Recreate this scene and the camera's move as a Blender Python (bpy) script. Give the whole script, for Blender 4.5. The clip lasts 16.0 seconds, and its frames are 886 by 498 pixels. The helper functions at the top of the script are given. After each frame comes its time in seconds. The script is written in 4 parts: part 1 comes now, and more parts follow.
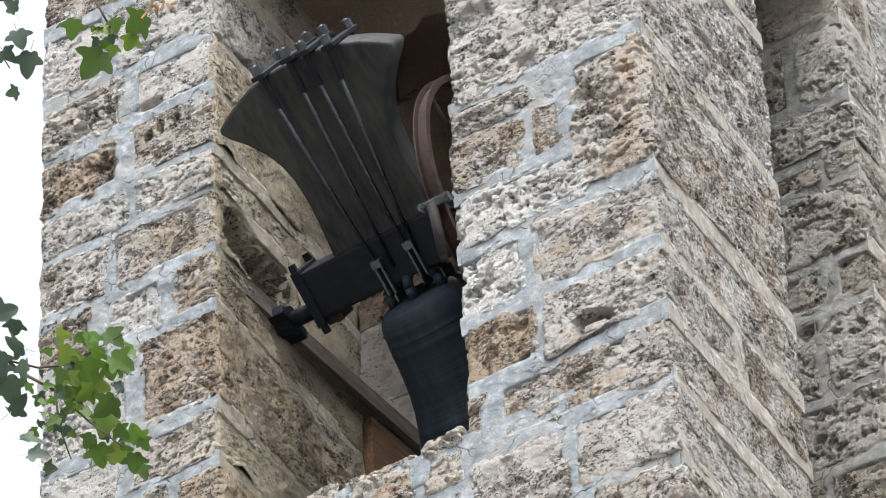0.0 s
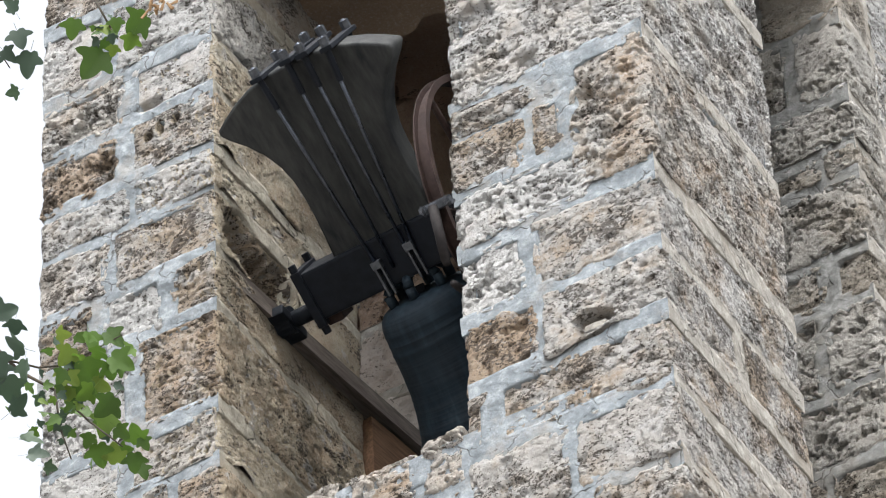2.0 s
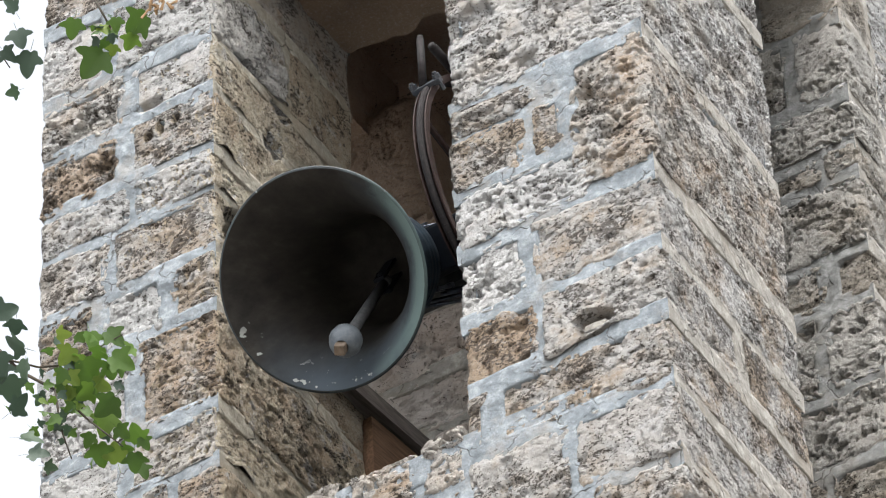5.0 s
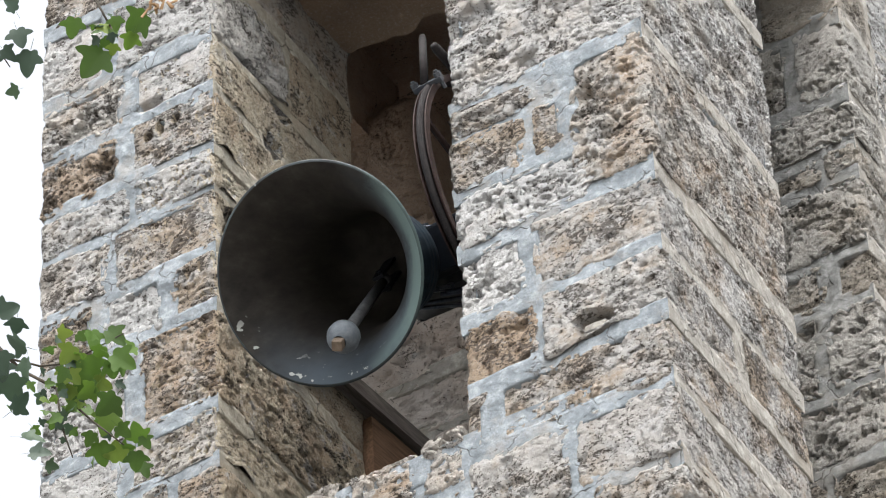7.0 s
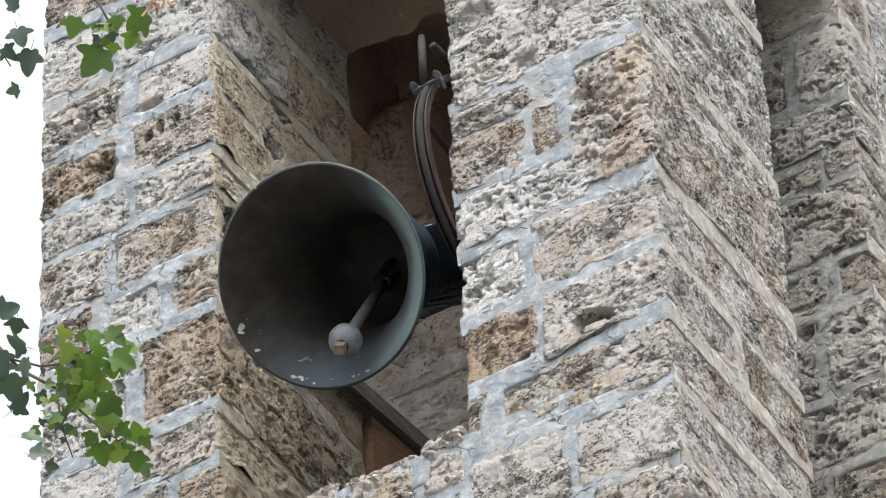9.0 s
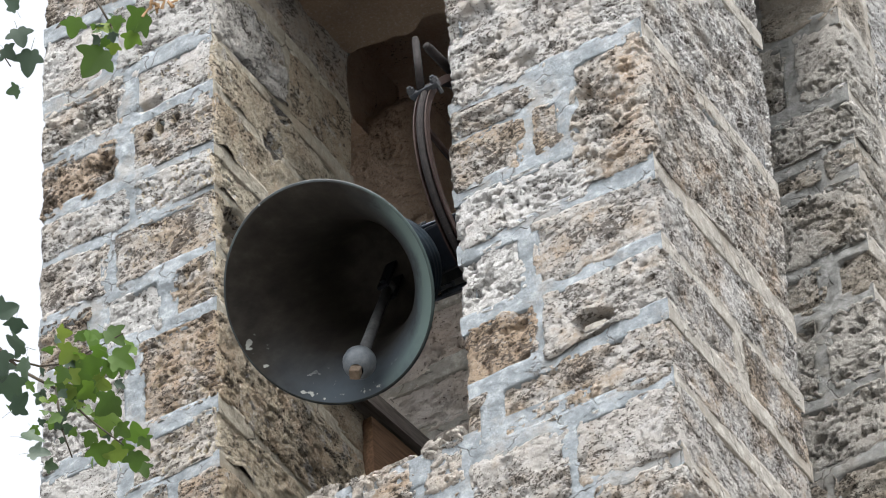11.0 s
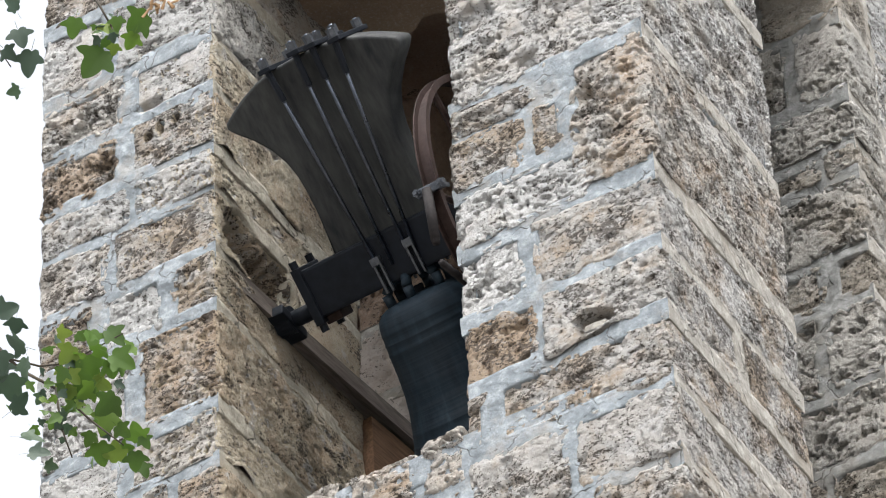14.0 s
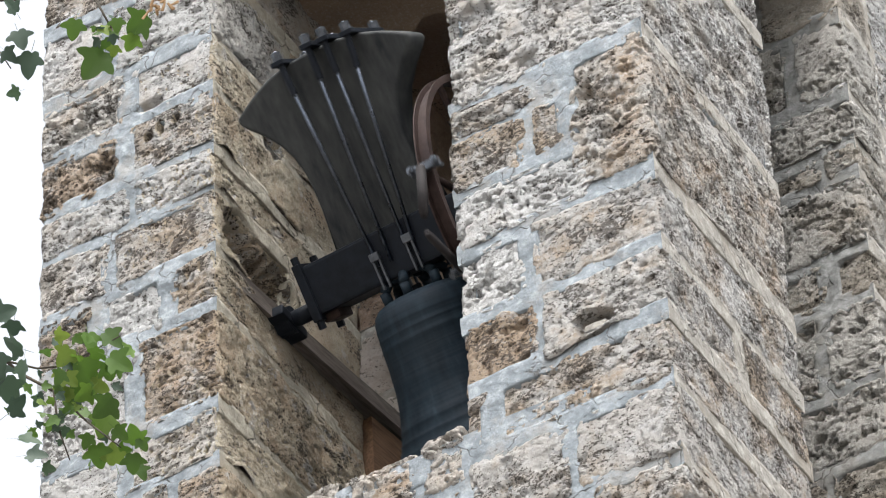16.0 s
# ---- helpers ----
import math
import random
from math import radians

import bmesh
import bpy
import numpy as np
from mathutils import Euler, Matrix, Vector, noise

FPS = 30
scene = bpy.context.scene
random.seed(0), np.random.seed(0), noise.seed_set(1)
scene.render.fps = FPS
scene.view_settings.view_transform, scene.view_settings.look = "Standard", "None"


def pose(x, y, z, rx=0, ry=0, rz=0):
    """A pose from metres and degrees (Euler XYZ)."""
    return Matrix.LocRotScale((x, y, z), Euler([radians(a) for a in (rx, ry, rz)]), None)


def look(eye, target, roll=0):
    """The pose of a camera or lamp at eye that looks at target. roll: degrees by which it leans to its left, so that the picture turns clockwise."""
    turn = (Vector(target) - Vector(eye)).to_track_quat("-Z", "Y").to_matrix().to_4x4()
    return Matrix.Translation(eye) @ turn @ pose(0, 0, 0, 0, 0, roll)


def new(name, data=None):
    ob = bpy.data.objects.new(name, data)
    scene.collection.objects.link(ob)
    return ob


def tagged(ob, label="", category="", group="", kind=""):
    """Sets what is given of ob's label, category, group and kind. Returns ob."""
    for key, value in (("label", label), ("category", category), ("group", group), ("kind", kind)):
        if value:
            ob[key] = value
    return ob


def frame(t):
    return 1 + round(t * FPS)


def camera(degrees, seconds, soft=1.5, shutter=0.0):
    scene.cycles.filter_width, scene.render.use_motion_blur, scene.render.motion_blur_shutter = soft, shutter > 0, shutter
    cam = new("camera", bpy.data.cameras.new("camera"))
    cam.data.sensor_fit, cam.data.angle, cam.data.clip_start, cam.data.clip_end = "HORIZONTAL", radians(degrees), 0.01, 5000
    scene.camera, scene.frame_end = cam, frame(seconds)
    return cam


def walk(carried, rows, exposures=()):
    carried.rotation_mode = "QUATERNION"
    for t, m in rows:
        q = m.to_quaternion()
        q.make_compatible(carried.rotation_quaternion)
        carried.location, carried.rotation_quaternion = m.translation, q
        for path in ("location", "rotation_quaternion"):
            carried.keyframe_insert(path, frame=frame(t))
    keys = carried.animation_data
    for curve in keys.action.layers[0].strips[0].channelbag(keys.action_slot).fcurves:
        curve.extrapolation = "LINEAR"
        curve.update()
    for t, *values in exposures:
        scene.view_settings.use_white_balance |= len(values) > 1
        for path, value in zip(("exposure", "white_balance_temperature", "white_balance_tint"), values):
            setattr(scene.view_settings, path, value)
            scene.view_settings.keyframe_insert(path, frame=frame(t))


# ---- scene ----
cam = camera(9.3376, 16.0, soft=1.0, shutter=0.5)
EYE = Vector((5.0889, -10.5135, 1.6))
AIM = EYE + 20 * Vector((-0.35349, 0.63803, 0.68408))
STAND = look(EYE, AIM, -3.3015)
walk(cam, [(0, STAND), (16, STAND)], exposures=[(0, 1.56), (16, 1.56)])

# ---- world and sun: bright overcast day ----
SUN_ELEV, SUN_AZ = 64, 150
world = bpy.data.worlds.new("overcast_sky")
scene.world = world
world.use_nodes = True
wt = world.node_tree
wt.nodes.clear()
sky = wt.nodes.new("ShaderNodeTexSky")
sky.sky_type, sky.sun_disc = "NISHITA", False
sky.sun_elevation, sky.sun_rotation = radians(SUN_ELEV), radians(SUN_AZ)
sky.air_density, sky.dust_density, sky.ozone_density = 1.0, 4.0, 1.0
haze = wt.nodes.new("ShaderNodeHueSaturation")
haze.inputs["Saturation"].default_value = 0.21
bgd = wt.nodes.new("ShaderNodeBackground")
bgd.inputs["Strength"].default_value = 0.15
wout = wt.nodes.new("ShaderNodeOutputWorld")
wt.links.new(sky.outputs[0], haze.inputs["Color"])
wt.links.new(haze.outputs[0], bgd.inputs["Color"])
wt.links.new(bgd.outputs[0], wout.inputs[0])

sun = new("sun", bpy.data.lights.new("sun", "SUN"))
sun.data.energy, sun.data.angle, sun.data.color = 0.9, radians(14), (1.0, 0.97, 0.93)
SUN_DIR = Vector((math.sin(radians(SUN_AZ)) * math.cos(radians(SUN_ELEV)), math.cos(radians(SUN_AZ)) * math.cos(radians(SUN_ELEV)), math.sin(radians(SUN_ELEV))))
sun.matrix_world = look(tuple(SUN_DIR * 40), (0, 0, 0))


# ---- materials ----
class Mat:
    """A small wrapper to write node materials in few lines."""

    def __init__(self, name, rough=0.8, metal=0.0):
        self.m = bpy.data.materials.new(name)
        self.m.use_nodes = True
        self.t = self.m.node_tree
        self.b = self.t.nodes["Principled BSDF"]
        self.b.inputs["Roughness"].default_value = rough
        self.b.inputs["Metallic"].default_value = metal

    def node(self, kind, **values):
        n = self.t.nodes.new(kind)
        for k, v in values.items():
            n.inputs[k.replace("_", " ")].default_value = v
        return n

    def link(self, a, b):
        self.t.links.new(a, b)

    def coords(self, source="Object"):
        return self.node("ShaderNodeTexCoord").outputs[source]

    def world_pos(self):
        return self.node("ShaderNodeNewGeometry").outputs["Position"]

    def noise(self, co, scale, detail=4.0, rough=0.6):
        n = self.node("ShaderNodeTexNoise", Scale=scale, Detail=detail, Roughness=rough)
        self.link(co, n.inputs["Vector"])
        return n.outputs["Fac"]

    def stretch(self, co, sx, sy, sz):
        n = self.node("ShaderNodeMapping")
        n.inputs["Scale"].default_value = (sx, sy, sz)
        self.link(co, n.inputs["Vector"])
        return n.outputs[0]

    def ramp(self, fac, *stops):
        n = self.node("ShaderNodeValToRGB")
        e = n.color_ramp.elements
        while len(e) < len(stops):
            e.new(0.5)
        for el, (pos, col) in zip(e, stops):
            el.position = pos
            el.color = (*col, 1) if len(col) == 3 else col
        self.link(fac, n.inputs[0])
        return n.outputs[0]

    def mix(self, fac, a, b, blend="MIX"):
        n = self.node("ShaderNodeMix")
        n.data_type, n.blend_type = "RGBA", blend
        for sock, v in ((0, fac), (6, a), (7, b)):
            if isinstance(v, (int, float)):
                n.inputs[sock].default_value = v
            elif isinstance(v, tuple):
                n.inputs[sock].default_value = (*v, 1)
            else:
                self.link(v, n.inputs[sock])
        return n.outputs[2]

    def math(self, op, a, b=0.0):
        n = self.node("ShaderNodeMath")
        n.operation = op
        for i, v in enumerate((a, b)):
            if isinstance(v, (int, float)):
                n.inputs[i].default_value = v
            else:
                self.link(v, n.inputs[i])
        return n.outputs[0]

    def bump(self, height, strength=0.5, distance=0.01, under=None):
        n = self.node("ShaderNodeBump", Strength=strength, Distance=distance)
        self.link(height, n.inputs["Height"])
        if under is not None:
            self.link(under, n.inputs["Normal"])
        return n.outputs[0]

    def out(self, color=None, normal=None, rough=None):
        for v, sock in ((color, "Base Color"), (normal, "Normal"), (rough, "Roughness")):
            if isinstance(v, tuple):
                self.b.inputs[sock].default_value = (*v, 1)
            elif v is not None:
                self.link(v, self.b.inputs[sock])
        return self.m


def mat_tuff(name, pale, warm, spread, pit_level, crust, cracked):
    """Porous calcareous tuff: pale grey to brown block by block, with grain, clustered pits and flakes."""
    m = Mat(name, 0.93)
    pos = m.world_pos()
    rnd = m.node("ShaderNodeObjectInfo").outputs["Random"]
    big = m.noise(pos, 5.0, 5, 0.65)
    mid = m.noise(pos, 21, 6, 0.7)
    n = m.node("ShaderNodeMapRange")
    n.inputs["From Min"].default_value, n.inputs["From Max"].default_value = spread
    m.link(m.math("ADD", m.math("MULTIPLY", rnd, 0.62), m.math("ADD", m.math("MULTIPLY", big, 1.5), m.math("MULTIPLY", mid, 0.75))), n.inputs["Value"])
    # the lower courses are of a browner stone than the upper ones
    level = m.node("ShaderNodeSeparateXYZ")
    m.link(pos, level.inputs[0])
    lower = m.node("ShaderNodeMapRange")
    for sock, v in (("From Min", 13.5), ("From Max", 12.0), ("To Min", -0.10), ("To Max", 0.28)):
        lower.inputs[sock].default_value = v
    m.link(level.outputs["Z"], lower.inputs["Value"])
    hue = m.math("ADD", n.outputs[0], lower.outputs[0])
    hue.node.use_clamp = True
    col = m.mix(hue, pale, warm)
    # grain: darker and lighter crumbs
    grain = m.noise(pos, 105, 8, 0.8)
    col = m.mix(m.ramp(grain, (0.36, (0.55, 0.55, 0.55)), (0.46, (0, 0, 0))), col, m.mix(0.5, col, (0.10, 0.078, 0.058)))
    col = m.mix(m.ramp(grain, (0.52, (0, 0, 0)), (0.70, (0.6, 0.6, 0.6))), col, (0.58, 0.575, 0.56))
    col = m.mix(m.ramp(m.noise(pos, 8.5, 7, 0.72), (crust, (0, 0, 0)), (crust + 0.06, (0.68, 0.68, 0.68))), col, (0.485, 0.485, 0.48))
    # pits gather in places
    dense = m.noise(pos, 8.0, 4, 0.6)
    shift = m.math("MULTIPLY", m.math("SUBTRACT", dense, 0.5), 0.62)
    shift = m.math("ADD", shift, m.math("MULTIPLY", m.math("SUBTRACT", 0.5, rnd), 0.10))
    p1 = m.math("ADD", m.noise(m.stretch(pos, 1, 1, 1.9), 46, 6, 0.72), shift)
    p2 = m.math("ADD", m.noise(m.stretch(pos, 1, 1, 1.3), 95, 4, 0.65), m.math("MULTIPLY", shift, 0.8))
    pit1 = m.ramp(p1, (pit_level, (0, 0, 0)), (pit_level + 0.018, (1, 1, 1)))
    pit2 = m.ramp(p2, (pit_level - 0.005, (0, 0, 0)), (pit_level + 0.02, (1, 1, 1)))
    pits = m.mix(1.0, pit1, pit2, "MULTIPLY")
    # ragged crevices between crumbs
    vor = m.node("ShaderNodeTexVoronoi", Scale=34.0)
    vor.feature = "DISTANCE_TO_EDGE"
    bend = m.node("ShaderNodeTexNoise", Scale=55.0, Detail=4.0)
    m.link(pos, bend.inputs["Vector"])
    m.link(m.stretch(m.mix(0.035, pos, bend.outputs["Color"]), 1, 1, 1.7), vor.inputs["Vector"])
    crack = m.ramp(vor.outputs["Distance"], (0.015, (0, 0, 0)), (0.13, (1, 1, 1)))
    where = m.ramp(m.noise(pos, 10, 5, 0.7), (0.38, (1 - cracked,) * 3), (0.50, (1, 1, 1)))
    pits = m.mix(1.0, pits, m.mix(where, crack, (1.0, 1.0, 1.0)), "MULTIPLY")
    # shadow inside pits and crevices is painted into the stone colour
    col = m.mix(m.math("MULTIPLY", m.math("SUBTRACT", 1.0, pits), 0.85), col, (0.050, 0.038, 0.029))
    nrm = m.bump(pits, 1.0, 0.012)
    nrm = m.bump(m.noise(pos, 125, 8, 0.82), 1.0, 0.0105, nrm)
    return m.out(col, nrm)


def mat_mortar(name, low, middle, high, earth):
    """Lime mortar, smeared smooth, with grit, cracks, pale smears and earthy stains."""
    m = Mat(name, 0.9)
    pos = m.world_pos()
    col = m.ramp(m.noise(pos, 11, 8, 0.70), (0.34, low), (0.50, middle), (0.66, high))
    col = m.mix(m.ramp(m.noise(pos, 22, 6, 0.7), (0.52, (0, 0, 0)), (0.64, (0.6, 0.6, 0.6))), col, tuple(min(0.6, c * 1.28) for c in high))
    col = m.mix(m.ramp(m.noise(pos, 4.3, 6, 0.7), (0.52, (0, 0, 0)), (0.62, (0.6, 0.6, 0.6))), col, earth)
    grit = m.noise(pos, 120, 6, 0.8)
    col = m.mix(m.ramp(grit, (0.36, (0.55, 0.55, 0.55)), (0.45, (0, 0, 0))), col, (0.14, 0.13, 0.118))
    vor = m.node("ShaderNodeTexVoronoi", Scale=7.0)
    vor.feature = "DISTANCE_TO_EDGE"
    bend = m.node("ShaderNodeTexNoise", Scale=14.0, Detail=6.0)
    m.link(pos, bend.inputs["Vector"])
    m.link(m.mix(0.10, pos, bend.outputs["Color"]), vor.inputs["Vector"])
    crack = m.ramp(vor.outputs["Distance"], (0.004, (0, 0, 0)), (0.022, (1, 1, 1)))
    crack = m.mix(m.ramp(m.noise(pos, 6, 3), (0.45, (0, 0, 0)), (0.50, (1, 1, 1))), crack, (1.0, 1.0, 1.0))
    col = m.mix(m.math("MULTIPLY", m.math("SUBTRACT", 1.0, crack), 0.7), col, (0.075, 0.066, 0.058))
    nrm = m.bump(m.noise(pos, 17, 5, 0.55), 0.8, 0.018)
    nrm = m.bump(crack, 0.8, 0.006, nrm)
    nrm = m.bump(grit, 0.6, 0.005, nrm)
    return m.out(col, nrm)


def mat_bronze():
    """Bell bronze, dark blue-grey patina, streaked verdigris."""
    m = Mat("bell_bronze", 0.65, 0.1)
    m.b.inputs["Specular IOR Level"].default_value = 0.25
    co = m.coords()
    streak = m.noise(m.stretch(co, 16, 16, 2.5), 1.6, 6, 0.65)
    col = m.ramp(streak, (0.30, (0.006, 0.012, 0.019)), (0.55, (0.014, 0.027, 0.040)), (0.78, (0.032, 0.058, 0.078)))
    rings = m.noise(m.stretch(co, 0.6, 0.6, 30), 4.0, 3, 0.6)
    col = m.mix(m.ramp(rings, (0.42, (0, 0, 0)), (0.70, (0.45, 0.45, 0.45))), col, (0.034, 0.045, 0.058))
    rgh = m.ramp(m.noise(co, 9, 5), (0.3, (0.55, 0.55, 0.55)), (0.7, (0.80, 0.80, 0.80)))
    nrm = m.bump(rings, 0.25, 0.004)
    nrm = m.bump(m.noise(co, 90, 4), 0.12, 0.002, nrm)
    return m.out(col, nrm, rgh)


def mat_verdigris():
    """The lip of the bell: paler green-blue patina."""
    m = Mat("bell_lip_patina", 0.6, 0.2)
    co = m.coords()
    col = m.ramp(m.noise(co, 14, 6, 0.65), (0.34, (0.020, 0.024, 0.027)), (0.56, (0.038, 0.050, 0.055)), (0.75, (0.085, 0.120, 0.120)))
    xyz = m.node("ShaderNodeSeparateXYZ")
    m.link(co, xyz.inputs[0])
    # paler green towards +x: light on that side is painted over the patina
    side = m.math("ADD", xyz.outputs["X"], m.math("MULTIPLY", m.noise(co, 9, 6, 0.7), 0.5))
    col = m.mix(m.ramp(side, (0.44, (0, 0, 0)), (0.66, (0.7, 0.7, 0.7))), col, (0.075, 0.125, 0.120))
    spots = m.noise(co, 42, 2, 0.4)
    col = m.mix(m.ramp(spots, (0.70, (0, 0, 0)), (0.735, (0.8, 0.8, 0.8))), col, (0.42, 0.44, 0.43))
    return m.out(col, m.bump(m.noise(co, 60, 5), 0.2, 0.003))


def mat_inner():
    """The inside of the bell: brown-black bronze, blue-green towards the mouth with skylight painted on one side, and
    pale droppings.
    """
    m = Mat("bell_inside_patina", 0.75, 0.1)
    m.b.inputs["Specular IOR Level"].default_value = 0.25
    co = m.coords()
    col = m.ramp(m.noise(m.stretch(co, 5, 5, 1.5), 3.0, 6, 0.65), (0.32, (0.020, 0.018, 0.017)), (0.56, (0.036, 0.033, 0.029)), (0.78, (0.060, 0.056, 0.050)))
    xyz = m.node("ShaderNodeSeparateXYZ")
    m.link(co, xyz.inputs[0])
    wash = m.noise(co, 6, 6, 0.7)
    depth = m.math("ADD", xyz.outputs["Z"], m.math("MULTIPLY", wash, 0.20))
    low = m.ramp(m.math("ADD", depth, 1.0), (0.46, (0.9, 0.9, 0.9)), (0.62, (0, 0, 0)))
    # skylight painted on one side: blue-grey, and paler verdigris over the flare
    skylit = m.math("ADD", m.math("MULTIPLY", xyz.outputs["Y"], 1.3), m.math("ADD", m.math("MULTIPLY", xyz.outputs["X"], 0.9), m.math("MULTIPLY", wash, 0.35)))
    col = m.mix(m.math("MULTIPLY", low, m.ramp(skylit, (0.0, (0, 0, 0)), (0.42, (1, 1, 1)))), col, (0.074, 0.096, 0.118))
    run = m.math("ADD", xyz.outputs["X"], m.math("ADD", m.math("MULTIPLY", xyz.outputs["Y"], 0.35), m.math("MULTIPLY", wash, 0.30)))
    flare = m.ramp(m.math("ADD", depth, 1.0), (0.47, (1, 1, 1)), (0.535, (0, 0, 0)))
    col = m.mix(m.math("MULTIPLY", flare, m.ramp(run, (0.30, (0, 0, 0)), (0.44, (0.85, 0.85, 0.85)))), col, (0.155, 0.220, 0.210))
    spots = m.ramp(m.noise(co, 27, 3, 0.5), (0.645, (0, 0, 0)), (0.67, (0.9, 0.9, 0.9)))
    near = m.ramp(m.math("SUBTRACT", xyz.outputs["Y"], m.math("MULTIPLY", xyz.outputs["X"], 0.7)), (0.20, (0, 0, 0)), (0.28, (1, 1, 1)))
    col = m.mix(m.math("MULTIPLY", m.math("MULTIPLY", spots, near), flare), col, (0.46, 0.48, 0.46))
    return m.out(col, m.bump(m.noise(co, 70, 4), 0.15, 0.002))


def mat_plain(name, dark, light, rough, metal, scale=25.0, bump=0.2, stretch=(1, 1, 1)):
    m = Mat(name, rough, metal)
    m.b.inputs["Specular IOR Level"].default_value = 0.2
    co = m.stretch(m.coords(), *stretch)
    a = m.noise(co, scale, 6, 0.65)
    b = m.noise(co, scale * 0.22, 4, 0.6)
    fac = m.math("ADD", m.math("MULTIPLY", a, 0.55), m.math("MULTIPLY", b, 0.45))
    col = m.ramp(fac, (0.36, dark), (0.64, light))
    rg = m.ramp(b, (0.3, (rough * 0.82,) * 3), (0.7, (min(1, rough * 1.15),) * 3))
    return m.out(col, m.bump(a, bump, 0.004), rg)


TUFF = mat_tuff("tuff_stone", (0.500, 0.503, 0.496), (0.365, 0.296, 0.224), (1.26, 1.68), 0.410, 0.525, 0.62)
REVEAL = mat_tuff("tuff_of_the_reveals", (0.500, 0.452, 0.352), (0.365, 0.282, 0.194), (1.25, 1.75), 0.355, 0.575, 0.25)
# one stone, two painted light levels: EARTH darker for soffit, DEEP brightened for chamber
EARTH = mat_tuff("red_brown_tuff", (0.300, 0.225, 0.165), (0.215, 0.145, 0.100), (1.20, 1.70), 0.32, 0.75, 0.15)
DEEP = mat_tuff("brightened_red_brown_tuff", (0.460, 0.350, 0.265), (0.340, 0.240, 0.175), (1.20, 1.70), 0.32, 0.75, 0.15)
BROKEN = mat_tuff("brown_broken_tuff", (0.505, 0.490, 0.460), (0.370, 0.282, 0.202), (1.24, 1.66), 0.405, 0.54, 0.6)
LIMED = mat_tuff("limed_pale_tuff", (0.570, 0.576, 0.575), (0.440, 0.402, 0.355), (1.25, 1.75), 0.375, 0.51, 0.5)
PALE = mat_tuff("pale_inner_tuff", (0.600, 0.545, 0.495), (0.490, 0.410, 0.345), (1.20, 1.65), 0.345, 0.60, 0.2)
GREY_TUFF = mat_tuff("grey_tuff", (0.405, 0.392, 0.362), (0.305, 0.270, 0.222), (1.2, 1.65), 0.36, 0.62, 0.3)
MORTAR = mat_mortar("grey_lime_mortar", (0.150, 0.174, 0.192), (0.220, 0.250, 0.272), (0.305, 0.336, 0.358), (0.275, 0.262, 0.240))
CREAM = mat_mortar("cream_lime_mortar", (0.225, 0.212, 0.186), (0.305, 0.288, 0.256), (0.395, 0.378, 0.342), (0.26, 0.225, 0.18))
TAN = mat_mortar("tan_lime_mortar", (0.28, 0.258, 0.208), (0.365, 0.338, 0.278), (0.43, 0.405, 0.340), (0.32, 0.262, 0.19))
# shade beyond the side opening is put into this darker mortar
DULL = mat_mortar("shaded_grey_mortar", (0.15, 0.155, 0.152), (0.205, 0.21, 0.205), (0.27, 0.275, 0.27), (0.20, 0.185, 0.16))
BRONZE, LIP = mat_bronze(), mat_verdigris()
INNER = mat_inner()
YOKE_WOOD = mat_plain("weathered_yoke_wood", (0.011, 0.013, 0.016), (0.058, 0.061, 0.060), 0.7, 0.0, 9, 0.4, (3, 2, 0.8))
IRON = mat_plain("black_painted_iron", (0.007, 0.009, 0.013), (0.013, 0.017, 0.025), 0.58, 0.2, 30, 0.15)
STEEL = mat_plain("galvanised_steel", (0.05, 0.056, 0.066), (0.15, 0.165, 0.19), 0.36, 0.65, 45, 0.1)
ROD = mat_plain("steel_rods", (0.045, 0.052, 0.064), (0.12, 0.135, 0.165), 0.3, 0.95, 45, 0.1)
ROPE = mat_plain("tarred_rope", (0.012, 0.011, 0.012), (0.032, 0.028, 0.028), 0.85, 0.0, 60, 0.4)
RUST = mat_plain("rusty_rim_steel", (0.022, 0.014, 0.013), (0.060, 0.040, 0.036), 0.52, 0.35, 35, 0.25)
CLAPPER = mat_plain("worn_clapper_iron", (0.075, 0.09, 0.105), (0.19, 0.21, 0.23), 0.5, 0.2, 40, 0.15)
CLAPPER_SHAFT = mat_plain("grey_clapper_shaft", (0.06, 0.064, 0.07), (0.14, 0.145, 0.15), 0.6, 0.1, 40, 0.15)
TIP = mat_plain("rusty_tip", (0.10, 0.075, 0.055), (0.25, 0.20, 0.155), 0.75, 0.1, 40, 0.2)
BEAM_WOOD = mat_plain("old_grey_timber", (0.055, 0.045, 0.039), (0.17, 0.148, 0.132), 0.85, 0.0, 12, 0.5, (9, 0.9, 9))
BROWN_WOOD = mat_plain("red_brown_timber", (0.075, 0.042, 0.025), (0.20, 0.12, 0.072), 0.85, 0.0, 12, 0.5, (9, 0.9, 9))
GROUND = mat_plain("gravel_ground", (0.11, 0.10, 0.09), (0.20, 0.185, 0.165), 0.95, 0.0, 0.8, 0.3)
BARK = mat_plain("maple_bark", (0.030, 0.026, 0.020), (0.09, 0.075, 0.055), 0.9, 0.0, 20, 0.6, (3, 3, 0.6))
DRY = mat_plain("dry_seed_wings", (0.20, 0.12, 0.06), (0.45, 0.30, 0.17), 0.8, 0.0, 30, 0.2)


